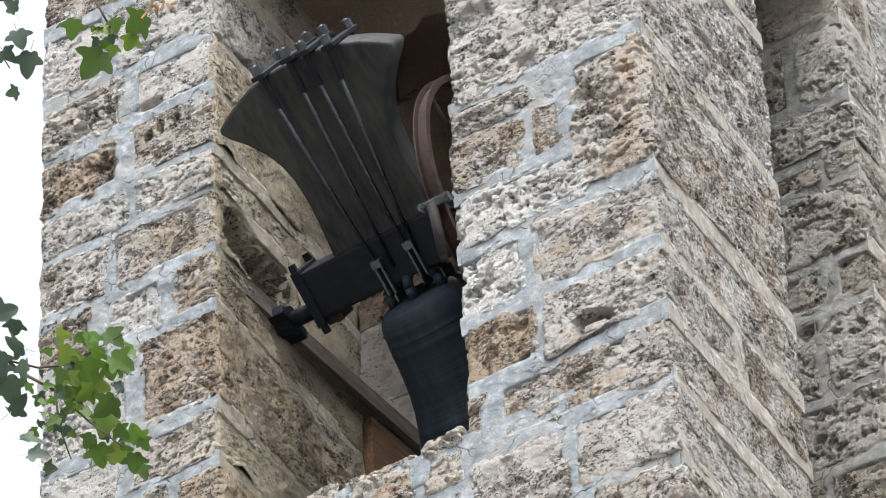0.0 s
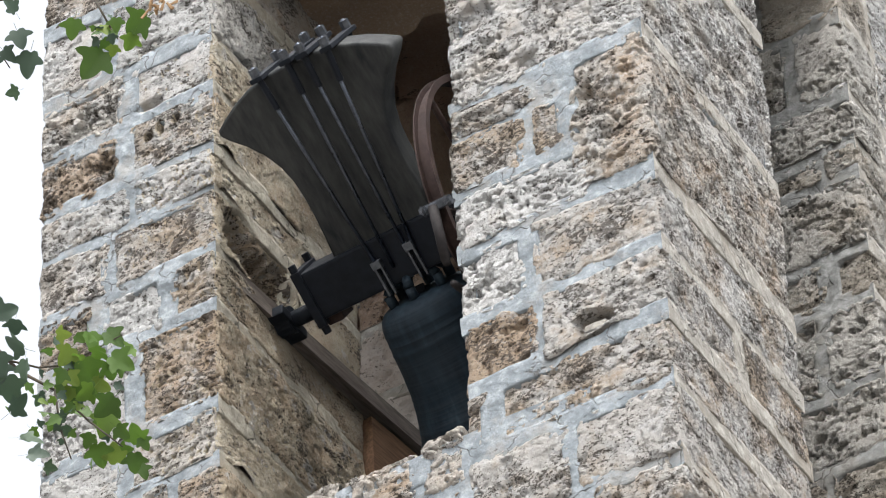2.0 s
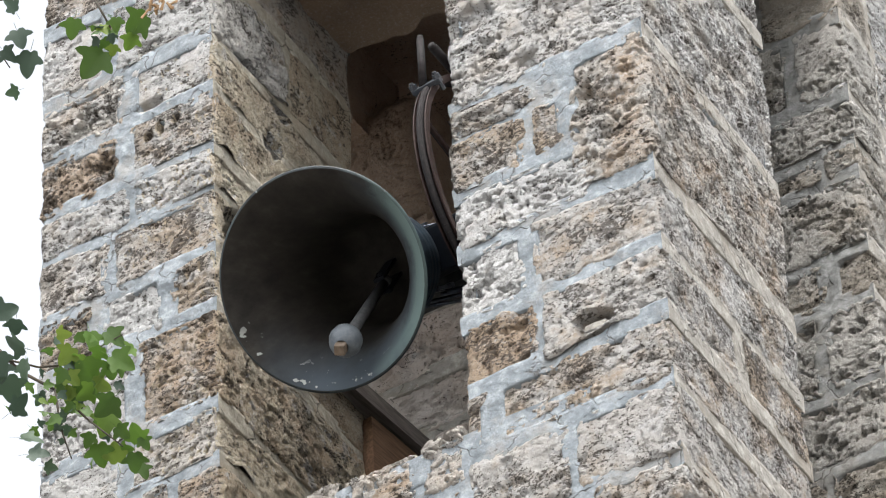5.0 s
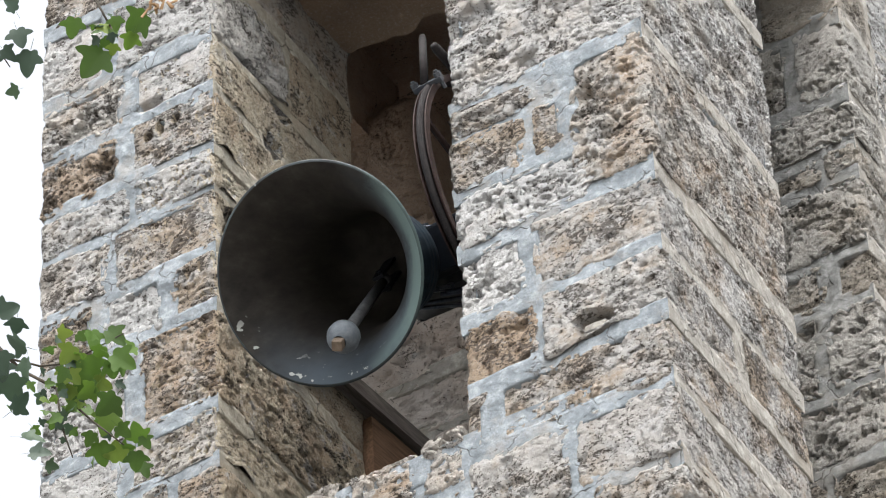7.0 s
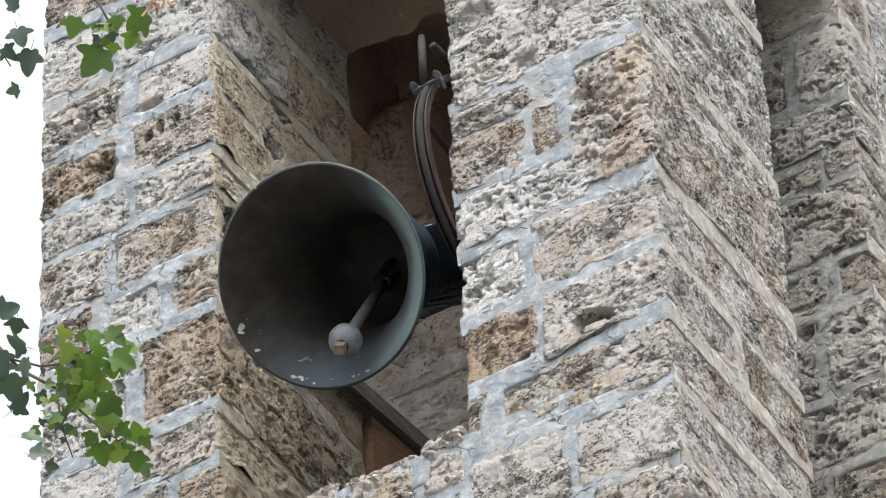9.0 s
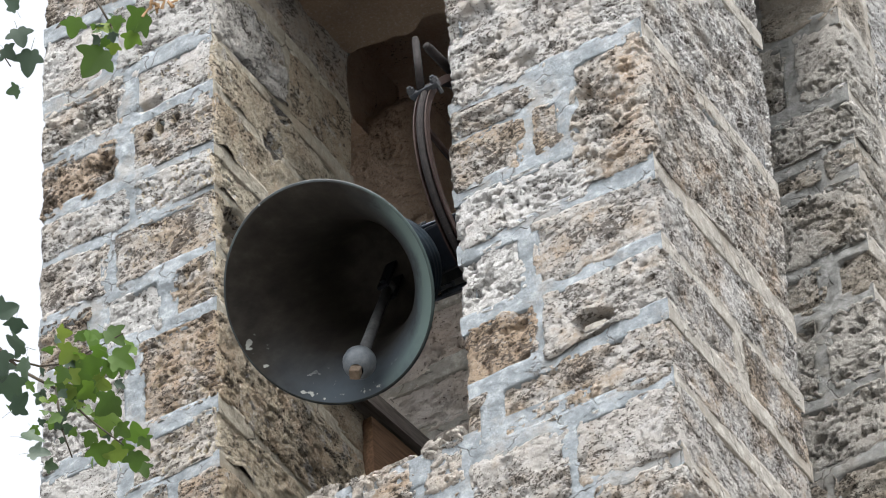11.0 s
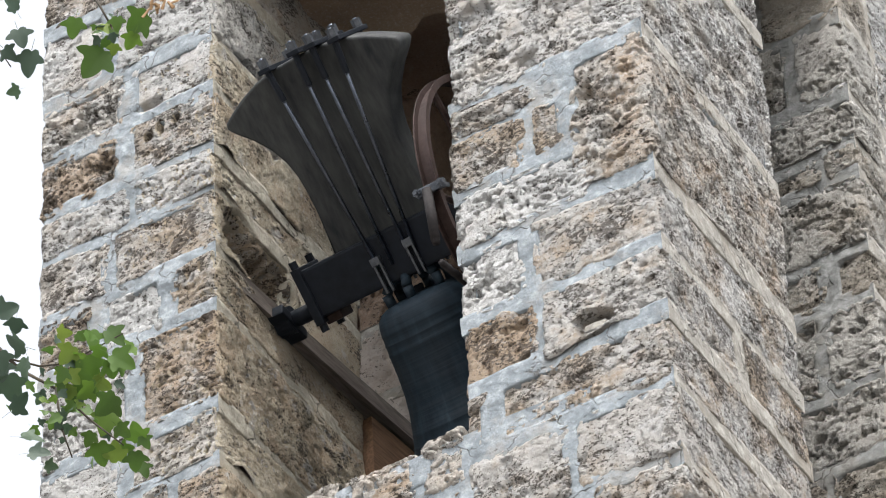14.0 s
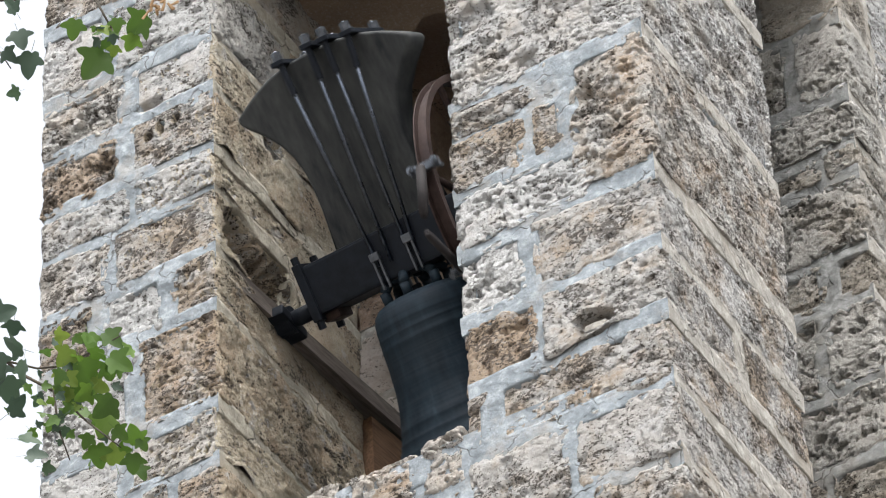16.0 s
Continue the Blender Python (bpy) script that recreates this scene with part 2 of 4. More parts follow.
def mat_leaf(name, tones, rib, thin):
    m = Mat(name, 0.6)
    rnd = m.node("ShaderNodeObjectInfo").outputs["Random"]
    col = m.ramp(rnd, *zip((0.0, 0.6, 1.0), tones))
    vein = m.noise(m.coords(), 60, 4)
    col = m.mix(m.math("MULTIPLY", vein, 0.5), col, rib)
    m.b.inputs["Subsurface Weight"].default_value = 0.0
    tr = m.node("ShaderNodeBsdfTranslucent")
    m.link(col, tr.inputs["Color"])
    mix = m.node("ShaderNodeMixShader", Fac=thin)
    m.out(col, m.bump(vein, 0.2, 0.003))
    m.link(m.b.outputs[0], mix.inputs[1])
    m.link(tr.outputs[0], mix.inputs[2])
    m.link(mix.outputs[0], m.t.nodes["Material Output"].inputs["Surface"])
    return m.m


LEAF = mat_leaf("maple_leaf", ((0.045, 0.10, 0.014), (0.10, 0.21, 0.02), (0.21, 0.28, 0.04)), (0.10, 0.16, 0.04), 0.4)
# darker copy of the leaf: shade against the sky is put into its colour
SHADED_LEAF = mat_leaf("shaded_maple_leaf", ((0.032, 0.058, 0.036), (0.055, 0.095, 0.058), (0.080, 0.140, 0.065)), (0.06, 0.10, 0.075), 0.2)


# ---- mesh helpers ----
def lattice(ix, iy, iz, seed):
    h = (ix * 374761393 + iy * 668265263 + iz * 2147483647 + seed * 1274126177) & 0xFFFFFFFF
    h = ((h ^ (h >> 13)) * 1274126177) & 0xFFFFFFFF
    h = ((h ^ (h >> 15)) * 2246822519) & 0xFFFFFFFF
    return ((h ^ (h >> 16)) & 0xFFFF) / 32767.5 - 1.0


def vnoise(p, scale, seed=0):
    """Smooth value noise in -1..1 at the rows of p."""
    q = np.asarray(p, float) * scale + 1000.37
    i = np.floor(q).astype(np.int64)
    f = q - i
    f = f * f * (3 - 2 * f)
    total = 0.0
    for dx in (0, 1):
        for dy in (0, 1):
            for dz in (0, 1):
                w = (f[:, 0] if dx else 1 - f[:, 0]) * (f[:, 1] if dy else 1 - f[:, 1]) * (f[:, 2] if dz else 1 - f[:, 2])
                total = total + w * lattice(i[:, 0] + dx, i[:, 1] + dy, i[:, 2] + dz, seed)
    return total


def mesh_from(name, verts, faces, material, smooth=True):
    me = bpy.data.meshes.new(name)
    me.from_pydata([tuple(v) for v in verts], [], faces)
    me.materials.append(material)
    if smooth:
        me.polygons.foreach_set("use_smooth", [True] * len(me.polygons))
    me.update()
    return me


def box_grid(lo, hi, fine, step, coarse=0.2):
    """A closed box of six gridded faces; faces named in fine get the small step. Returns verts and quads."""
    lo, hi = np.array(lo, float), np.array(hi, float)
    verts, quads = [], []
    base = 0
    for axis in range(3):
        a, b = [k for k in range(3) if k != axis]
        for side in (0, 1):
            s = step if ("-" if side == 0 else "+") + "xyz"[axis] in fine else coarse
            na, nb = max(1, int(round((hi[a] - lo[a]) / s))), max(1, int(round((hi[b] - lo[b]) / s)))
            ga, gb = np.meshgrid(np.linspace(lo[a], hi[a], na + 1), np.linspace(lo[b], hi[b], nb + 1), indexing="ij")
            v = np.zeros((ga.size, 3))
            v[:, a], v[:, b], v[:, axis] = ga.ravel(), gb.ravel(), (lo if side == 0 else hi)[axis]
            verts.append(v)
            flip = (side == 0) != (axis == 1)
            for i in range(na):
                for j in range(nb):
                    q = [base + i * (nb + 1) + j, base + (i + 1) * (nb + 1) + j, base + (i + 1) * (nb + 1) + j + 1, base + i * (nb + 1) + j + 1]
                    quads.append(q[::-1] if flip else q)
            base += v.shape[0]
    return np.vstack(verts), quads


def part(name, bm, material, parent=None, label="", smooth=False):
    me = bpy.data.meshes.new(name)
    bm.to_mesh(me)
    bm.free()
    me.materials.append(material)
    if smooth:
        me.polygons.foreach_set("use_smooth", [True] * len(me.polygons))
    ob = new(name, me)
    ob.parent = parent
    if label:
        ob["label"] = label
    return ob


def child(name, me, parent, label=""):
    ob = new(name, me)
    ob.parent = parent
    if label:
        ob["label"] = label
    return ob


def bm_box(bm, lo, hi, bevel=0.0, m=None):
    r = bmesh.ops.create_cube(bm, size=1.0)
    vs = r["verts"]
    for v in vs:
        v.co = Vector([(lo[i] + hi[i]) / 2 + v.co[i] * (hi[i] - lo[i]) for i in range(3)])
    if bevel:
        es = list({e for v in vs for e in v.link_edges})
        r = bmesh.ops.bevel(bm, geom=es, offset=bevel, segments=2, affect="EDGES", profile=0.6)
        vs = list({v for f in r["faces"] for v in f.verts} | {v for v in vs if v.is_valid})
    if m is not None:
        bmesh.ops.transform(bm, matrix=m, verts=vs)
    return vs


def bm_rod(bm, a, b, r0, r1=None, seg=12):
    a, b = Vector(a), Vector(b)
    d = b - a
    m = Matrix.Translation((a + b) / 2) @ d.to_track_quat("Z", "Y").to_matrix().to_4x4()
    bmesh.ops.create_cone(bm, cap_ends=True, segments=seg, radius1=r0, radius2=r0 if r1 is None else r1, depth=d.length, matrix=m)


def lathe(bm, profile, seg=96):
    """Turns (radius, height) points about z."""
    rings = []
    for r, z in profile:
        if r < 1e-5:
            rings.append([bm.verts.new((0, 0, z))])
        else:
            rings.append([bm.verts.new((r * math.cos(2 * math.pi * k / seg), r * math.sin(2 * math.pi * k / seg), z)) for k in range(seg)])
    for p, q in zip(rings, rings[1:]):
        for k in range(seg):
            k2 = (k + 1) % seg
            if len(p) == 1 and len(q) == 1:
                continue
            if len(p) == 1:
                bm.faces.new((p[0], q[k], q[k2]))
            elif len(q) == 1:
                bm.faces.new((p[k], q[0], p[k2]))
            else:
                bm.faces.new((p[k], q[k], q[k2], p[k2]))
    bmesh.ops.recalc_face_normals(bm, faces=bm.faces[:])



# ---- masonry ----
Y0, YB, YQ, Y1 = 0.0, 0.885, 1.548, 2.44
# hollows where the stone has broken out: face, place, size, depth
DENTS = [("-y", (-0.247, 0.0, 12.318), (0.054, 0.08, 0.038), 0.085), ("-y", (-0.60, 0.0, 13.80), (0.10, 0.05, 0.045), 0.026), ("-y", (-1.796, 0.0, 13.925), (0.020, 0.05, 0.018), 0.055), ("-y", (-1.742, 0.0, 13.937), (0.013, 0.05, 0.022), 0.055),
         ("-y", (-1.685, 0.0, 13.941), (0.013, 0.05, 0.016), 0.055), ("-y", (-0.013, 0.0, 11.69), (0.03, 0.06, 0.03), 0.04), ("-y", (-1.961, 0.0, 13.885), (0.03, 0.05, 0.03), 0.03),
         ("-y", (-0.22, 0.0, 13.24), (0.045, 0.05, 0.035), 0.022), ("-y", (-1.80, 0.0, 14.075), (0.045, 0.05, 0.018), 0.03), ("-y", (-0.248, 1.528, 12.998), (0.022, 0.06, 0.018), 0.045),
         ("-y", (-0.183, 1.528, 12.931), (0.022, 0.06, 0.018), 0.045), ("-y", (-0.254, 1.528, 13.46), (0.035, 0.06, 0.03), 0.03), ("+x", (0.0, 0.497, 13.748), (0.05, 0.07, 0.02), 0.04),
         ("+x", (0.0, 0.62, 13.77), (0.05, 0.06, 0.016), 0.04), ("+x", (0.0, 0.43, 13.37), (0.05, 0.06, 0.016), 0.03), ("+x", (-1.565, 0.27, 13.42), (0.10, 0.18, 0.085), 0.085), ("+x", (-1.565, 0.16, 13.50), (0.08, 0.07, 0.06), 0.07),
         ("+x", (-1.565, 0.37, 14.04), (0.06, 0.05, 0.04), 0.03), ("+x", (-1.565, 0.22, 14.31), (0.06, 0.09, 0.02), 0.035), ("+x", (-1.565, 0.42, 14.25), (0.06, 0.05, 0.03), 0.03)]

def stone_mesh(name, lo, hi, fine, rough, seed, step=0.008, radius=0.026, material=None, calm=1.0):
    """One roughly squared tuff block with rounded, uneven edges and hollows."""
    lo, hi = np.array(lo, float), np.array(hi, float)
    v, quads = box_grid(lo, hi, fine, step)
    c, h = (lo + hi) / 2, (hi - lo) / 2
    # uneven outline: the block is skewed a little
    p = v - c
    wob = np.stack([vnoise(v, 6.0, seed), vnoise(v, 6.0, seed + 1), vnoise(v, 6.0, seed + 2)], 1) * 0.021
    wob += np.stack([vnoise(v, 24.0, seed + 7), vnoise(v, 24.0, seed + 8), vnoise(v, 24.0, seed + 9)], 1) * 0.009
    wob += np.stack([vnoise(v, 58.0, seed + 16), vnoise(v, 58.0, seed + 17), vnoise(v, 58.0, seed + 18)], 1) * 0.0035
    r = min(radius, 0.45 * h.min())
    q = np.clip(p, -(h - r), h - r)
    d = p - q
    ln = np.linalg.norm(d, axis=1, keepdims=True)
    nrm = d / np.maximum(ln, 1e-9)
    big = vnoise(v, 4.5, seed + 3) * 0.007 + 0.001
    flat = v * np.array([1, 1, 1.7])
    # flaked layers with sharp edges
    layer = vnoise(flat, 13.0, seed + 13) * 2.6 + 0.5 * vnoise(v, 48.0, seed + 14)
    mid = vnoise(v, 27.0, seed + 4) * 0.0016 + np.floor(layer) / 2.6 * 0.0062
    # creases between crumbs
    fin = -(1 - np.abs(vnoise(flat, 17.0, seed + 15))) ** 16 * 0.0075 - (1 - np.abs(vnoise(flat, 41.0, seed + 5))) ** 10 * 0.0040
    fin = fin * np.clip(0.5 + 1.6 * vnoise(v, 8.0, seed + 19), 0.08, 1)
    fin += vnoise(v, 105.0, seed + 20) * 0.0016
    # steep-sided holes
    torn = 0.42 * vnoise(v, 78.0, seed + 21) + 0.22 * vnoise(v, 130.0, seed + 22)
    where = 0.22 * vnoise(v, 7.0, seed + 23)
    gap = np.clip((vnoise(flat, 21.0, seed + 6) + torn + where - 0.50) / 0.05, 0, 1) * 0.017 + np.clip((vnoise(flat, 44.0, seed + 10) + torn + where - 0.42) / 0.06, 0, 1) * 0.011
    hollow = -gap * min(1.0, 0.25 + 0.75 * rough)
    dent = np.zeros(len(v))
    for face, (dx, dy, dz), size, deep in DENTS:
        if face in fine and h.max() > 0.06:
            far = np.linalg.norm((v - np.array([dx, dy, dz])) / np.array(size), axis=1)
            dent = dent - deep * np.clip((1.2 - far + 0.3 * vnoise(v, 40.0, seed + 12)) * 2.2, 0, 1)
    # the outline is ragged, the faces stay flat
    wob -= nrm * np.sum(wob * nrm, axis=1, keepdims=True) * 0.72
    relief = (mid + fin) * (0.45 + 0.75 * rough) + hollow
    relief = np.where(nrm[:, 0] > 0.6, relief * calm, relief)
    out = c + q + nrm * (r + (big + relief + dent)[:, None]) + wob
    return mesh_from(name, out, quads, material or TUFF, smooth=True)


def mortar_mass(name, lo, hi, fine, step=0.009, inset=0.002, amp=0.013, seed=5, material=None, side=None, proud=0.0):
    """The solid core of a wall, smeared with mortar, a little behind the faces of the stones."""
    lo, hi = np.array(lo, float), np.array(hi, float)
    v, quads = box_grid(lo + inset, hi - inset, fine, step, 0.5)
    c, h = (lo + hi) / 2, (hi - lo) / 2 - inset
    d = (v - c) / h
    nrm = np.where(np.abs(d) > 0.9999, np.sign(d), 0.0)
    still = v.copy()
    n = vnoise(v, 6.0, seed) * 0.55 + vnoise(v, 14.0, seed + 1) * 0.45 + vnoise(v, 36.0, seed + 2) * 0.20
    v = v + nrm * np.where(nrm[:, 0] > 0.5, n * amp * 0.5 + proud, n * amp)[:, None]
    for face, at, size, deep in DENTS:
        axis, sign = "xyz".index(face[1]), 1 if face[0] == "+" else -1
        far = np.linalg.norm((still - np.array(at)) / np.array(size), axis=1)
        v = v - nrm * (deep * np.clip(1.35 - far, 0, 1) * (nrm[:, axis] * sign > 0.5))[:, None]
    me = mesh_from(name, v, quads, material or MORTAR, smooth=True)
    if side is not None:
        me.materials.append(side)
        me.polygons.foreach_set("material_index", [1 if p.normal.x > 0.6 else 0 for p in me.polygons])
    ob = tagged(new(name, me), kind="structure")
    GRIDS[name] = (still, v, nrm)
    return ob


# blocks of the front that differ from the grey ones: a point in each, across and up
TONES = [(LIMED, ((-0.3, 13.6), (-0.5, 12.94), (-0.55, 12.68), (-1.7, 13.66), (-2.1, 13.45), (-1.7, 14.15), (-2.05, 14.45))),
         (BROKEN, ((-0.55, 12.39), (-0.12, 13.15), (-1.72, 12.87), (-2.05, 14.15), (-2.05, 13.92), (-1.72, 12.55), (-1.7, 12.3)))]
STONE_SEED = [11]
GRIDS, SEATS = {}, {}


def stone(parent, lo, hi, fine, rough=None, joint=0.003, step=0.0048, material=None, calm=1.0, radius=0.026):
    STONE_SEED[0] += 17
    s = STONE_SEED[0]
    rg = random.Random(s)
    if rough is None:
        rough = rg.choice((0.25, 0.4, 0.6, 0.9, 1.2))
    if material is None and "-y" in fine and lo[1] == Y0:
        for tone, places in TONES:
            if any(lo[0] < x < hi[0] and lo[2] < z < hi[2] for x, z in places):
                material = tone
    lo, hi = list(lo), list(hi)
    SEATS.setdefault(parent.name, []).append((tuple(lo), tuple(hi), fine))
    for k in (0, 1, 2):
        sides = [sgn + "xyz"[k] for sgn in "-+"]
        j0, j1 = joint * rg.uniform(0.6, 1.35), joint * rg.uniform(0.6, 1.35)
        lo[k] += -rg.uniform(-0.004, 0.005) if sides[0] in fine else j0
        hi[k] -= -rg.uniform(-0.004, 0.005) if sides[1] in fine else j1
    return child("stone", stone_mesh("stone", lo, hi, fine, rough, s, step, radius, material, calm), parent)


def seat_stones():
    """Sinks the mortar behind each block, so that it shows in the joints alone."""
    for name, boxes in SEATS.items():
        still, v, nrm = GRIDS[name]
        deep = np.zeros(len(v), bool)
        for lo, hi, fine in boxes:
            lo, hi = np.array(lo), np.array(hi)
            a, b = lo.copy(), hi.copy()
            for k in range(3):
                lo_open, hi_open = "-" + "xyz"[k] in fine, "+" + "xyz"[k] in fine
                a[k] += -0.05 if lo_open else 0.043
                b[k] -= -0.05 if hi_open else 0.043
            deep |= np.all((still > a) & (still < b), axis=1)
        v = v.copy()
        v[deep] -= nrm[deep] * 0.05
        bpy.data.objects[name].data.vertices.foreach_set("co", v.ravel())
        bpy.data.objects[name].data.update()


X0, XJ, XP, X1 = -2.222, -1.552, -0.690, 0.0
SILL, SOFFIT = 12.13, 15.66


def courses_front(parent, rows, xl, xr, left_open, right_open, y_face=Y0, depth=0.30, side_to=None, side_material=None, side_rough=None, calm=1.0):
    """Courses of blocks; each row: bottom, top, then the upright joints. Quoins run back to side_to, some in two lengths."""
    for r, (z0, z1, *splits) in enumerate(rows):
        xs = [xl, *splits, xr]
        for k, (a, b) in enumerate(zip(xs, xs[1:])):
            fine, deep = {"-y"}, depth
            if k == 0 and left_open:
                fine.add("-x")
            if k == len(xs) - 2 and right_open:
                fine.add("+x")
                deep = side_to - y_face if r % 4 != 2 else 0.47
                if deep > 0.5:
                    fine.add("+y")
                else:
                    stone(parent, (b - 0.25, y_face + deep, z0), (b, side_to, z1), {"+x", "+y"}, side_rough, material=side_material, calm=calm)
            quoin = stone(parent, (a, y_face, z0), (b, y_face + deep, z1), fine, calm=calm)
            if side_material and "+x" in fine:
                quoin.data.materials.append(side_material if z0 < 14.2 else BROKEN)
                quoin.data.polygons.foreach_set("material_index", [1 if f.normal.x > 0.55 else 0 for f in quoin.data.polygons])


def courses_side(parent, rows, x_face, y0, y1, sign, depth=0.25, back_open=False, rough=None, material=None):
    """Courses on a face that looks along x."""
    for z0, z1, *splits in rows:
        ys = [y0, *splits, y1]
        for k, (a, b) in enumerate(zip(ys, ys[1:])):
            fine = {sign + "x"}
            if back_open and k == len(ys) - 2:
                fine.add("+y")
            lo, hi = (x_face - depth, x_face) if sign == "+" else (x_face, x_face + depth)
            stone(parent, (lo, a, z0), (hi, b, z1), fine, rough, material=material)


def courses_inner(parent, rows, xl, xr, y_face, depth=0.25, right_open=False, rough=None, material=None):
    for z0, z1, *splits in rows:
        xs = [xl, *splits, xr]
        for k, (a, b) in enumerate(zip(xs, xs[1:])):
            fine = {"-y"} | ({"+x"} if right_open and k == len(xs) - 2 else set())
            stone(parent, (a, y_face, z0), (b, y_face + depth, z1), fine, rough, material=material)


# ground to the horizon
bm = bmesh.new()
bmesh.ops.create_grid(bm, x_segments=40, y_segments=40, size=2500)
ground = part("ground", bm, GROUND)
tagged(ground, "gravel ground at the foot of the tower", "ground", kind="structure")

# the shaft of the tower and what lies over the bell chamber
wall_base = mortar_mass("wall_base", (X0, Y0, -0.1), (X1, Y1, SILL - 0.02), set(), inset=0.012, seed=21)
wall_upper = mortar_mass("wall_upper", (X0, Y0, SOFFIT + 0.10), (X1, Y1, 17.4), set(), inset=0.012, seed=23)
ceiling = mortar_mass("ceiling", (X0 + 0.02, Y0 + 0.02, SOFFIT), (X1 - 0.02, Y1 - 0.02, SOFFIT + 0.13), {"-z"}, step=0.03, inset=0.0, amp=0.03, seed=25, material=DEEP)
bm = bmesh.new()
for z, g in ((17.4, 0.14), (17.52, 0.10)):
    bm_box(bm, (X0 - g, Y0 - g, z), (X1 + g, Y1 + g, z + 0.12), 0.015)
tagged(part("roof", bm, TUFF), "flat stone cap over the bell tower", "roof", kind="structure")
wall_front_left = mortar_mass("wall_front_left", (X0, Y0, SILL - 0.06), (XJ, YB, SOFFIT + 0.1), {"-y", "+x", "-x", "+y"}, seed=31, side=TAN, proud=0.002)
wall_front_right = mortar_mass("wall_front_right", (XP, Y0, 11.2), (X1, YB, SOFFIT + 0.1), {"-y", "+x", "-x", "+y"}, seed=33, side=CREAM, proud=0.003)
wall_front_sill = mortar_mass("wall_front_sill", (X0, Y0, 11.3), (XP + 0.05, YB, SILL - 0.04), {"-y", "+z"}, seed=35)
wall_back_left = mortar_mass("wall_back_left", (X0, YQ - 0.02, SILL - 0.06), (-1.50, Y1, 14.30), {"-y", "+x"}, seed=37, material=CREAM)
wall_back_niche = mortar_mass("wall_back_niche", (X0, YQ + 0.02, 14.2), (-1.66, Y1, 15.05), {"-y", "+x", "+z"}, seed=38, material=DEEP)
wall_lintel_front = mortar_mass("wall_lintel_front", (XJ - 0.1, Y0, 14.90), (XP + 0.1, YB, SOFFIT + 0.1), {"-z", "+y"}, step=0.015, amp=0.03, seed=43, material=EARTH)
# added block: darkens the recess and covers its notch in the camera's view
wall_lintel_left = mortar_mass("wall_lintel_left", (X0, YB - 0.05, 15.22), (-1.86, YQ + 0.2, SOFFIT + 0.1), {"-z", "+x", "-y"}, step=0.02, amp=0.05, seed=47, material=DEEP)
wall_lintel_side = mortar_mass("wall_lintel_side", (XP + 0.02, YB - 0.05, 15.04), (X1, YQ + 0.05, SOFFIT + 0.1), {"-z"}, step=0.03, seed=45, material=REVEAL)
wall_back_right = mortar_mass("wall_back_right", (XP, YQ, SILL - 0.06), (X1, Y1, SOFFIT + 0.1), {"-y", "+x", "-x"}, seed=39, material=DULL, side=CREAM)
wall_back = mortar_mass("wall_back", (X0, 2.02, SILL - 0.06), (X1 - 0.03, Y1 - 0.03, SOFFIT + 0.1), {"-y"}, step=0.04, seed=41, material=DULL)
for wall, text in ((wall_base, "shaft of the stone bell tower"), (wall_upper, "masonry above the bell chamber"), (ceiling, "rough stone soffit over the bell chamber"),
                   (wall_front_left, "tuff block pier with pale mortar joints"), (wall_front_right, "tuff block corner pier with pale mortar joints"), (wall_front_sill, "broken stone sill of the bell opening"),
                   (wall_back_left, "shaded tuff pier behind the bell"), (wall_back_right, "tuff pier beyond the side opening"), (wall_back, "dark wall at the back of the bell chamber"),
                   (wall_back_niche, "recessed stonework under the soffit"), (wall_lintel_front, "stone head of the bell opening"), (wall_lintel_side, "stone head of the side opening"), (wall_lintel_left, "added rough block at the far side opening")):
    tagged(wall, text, "wall")

# the chamber's things come before the loose blocks

# ---- the swinging bell ----
PIVOT = Vector((-1.0628, 0.3574, 13.2598))
AXIS_YAW = -2.76


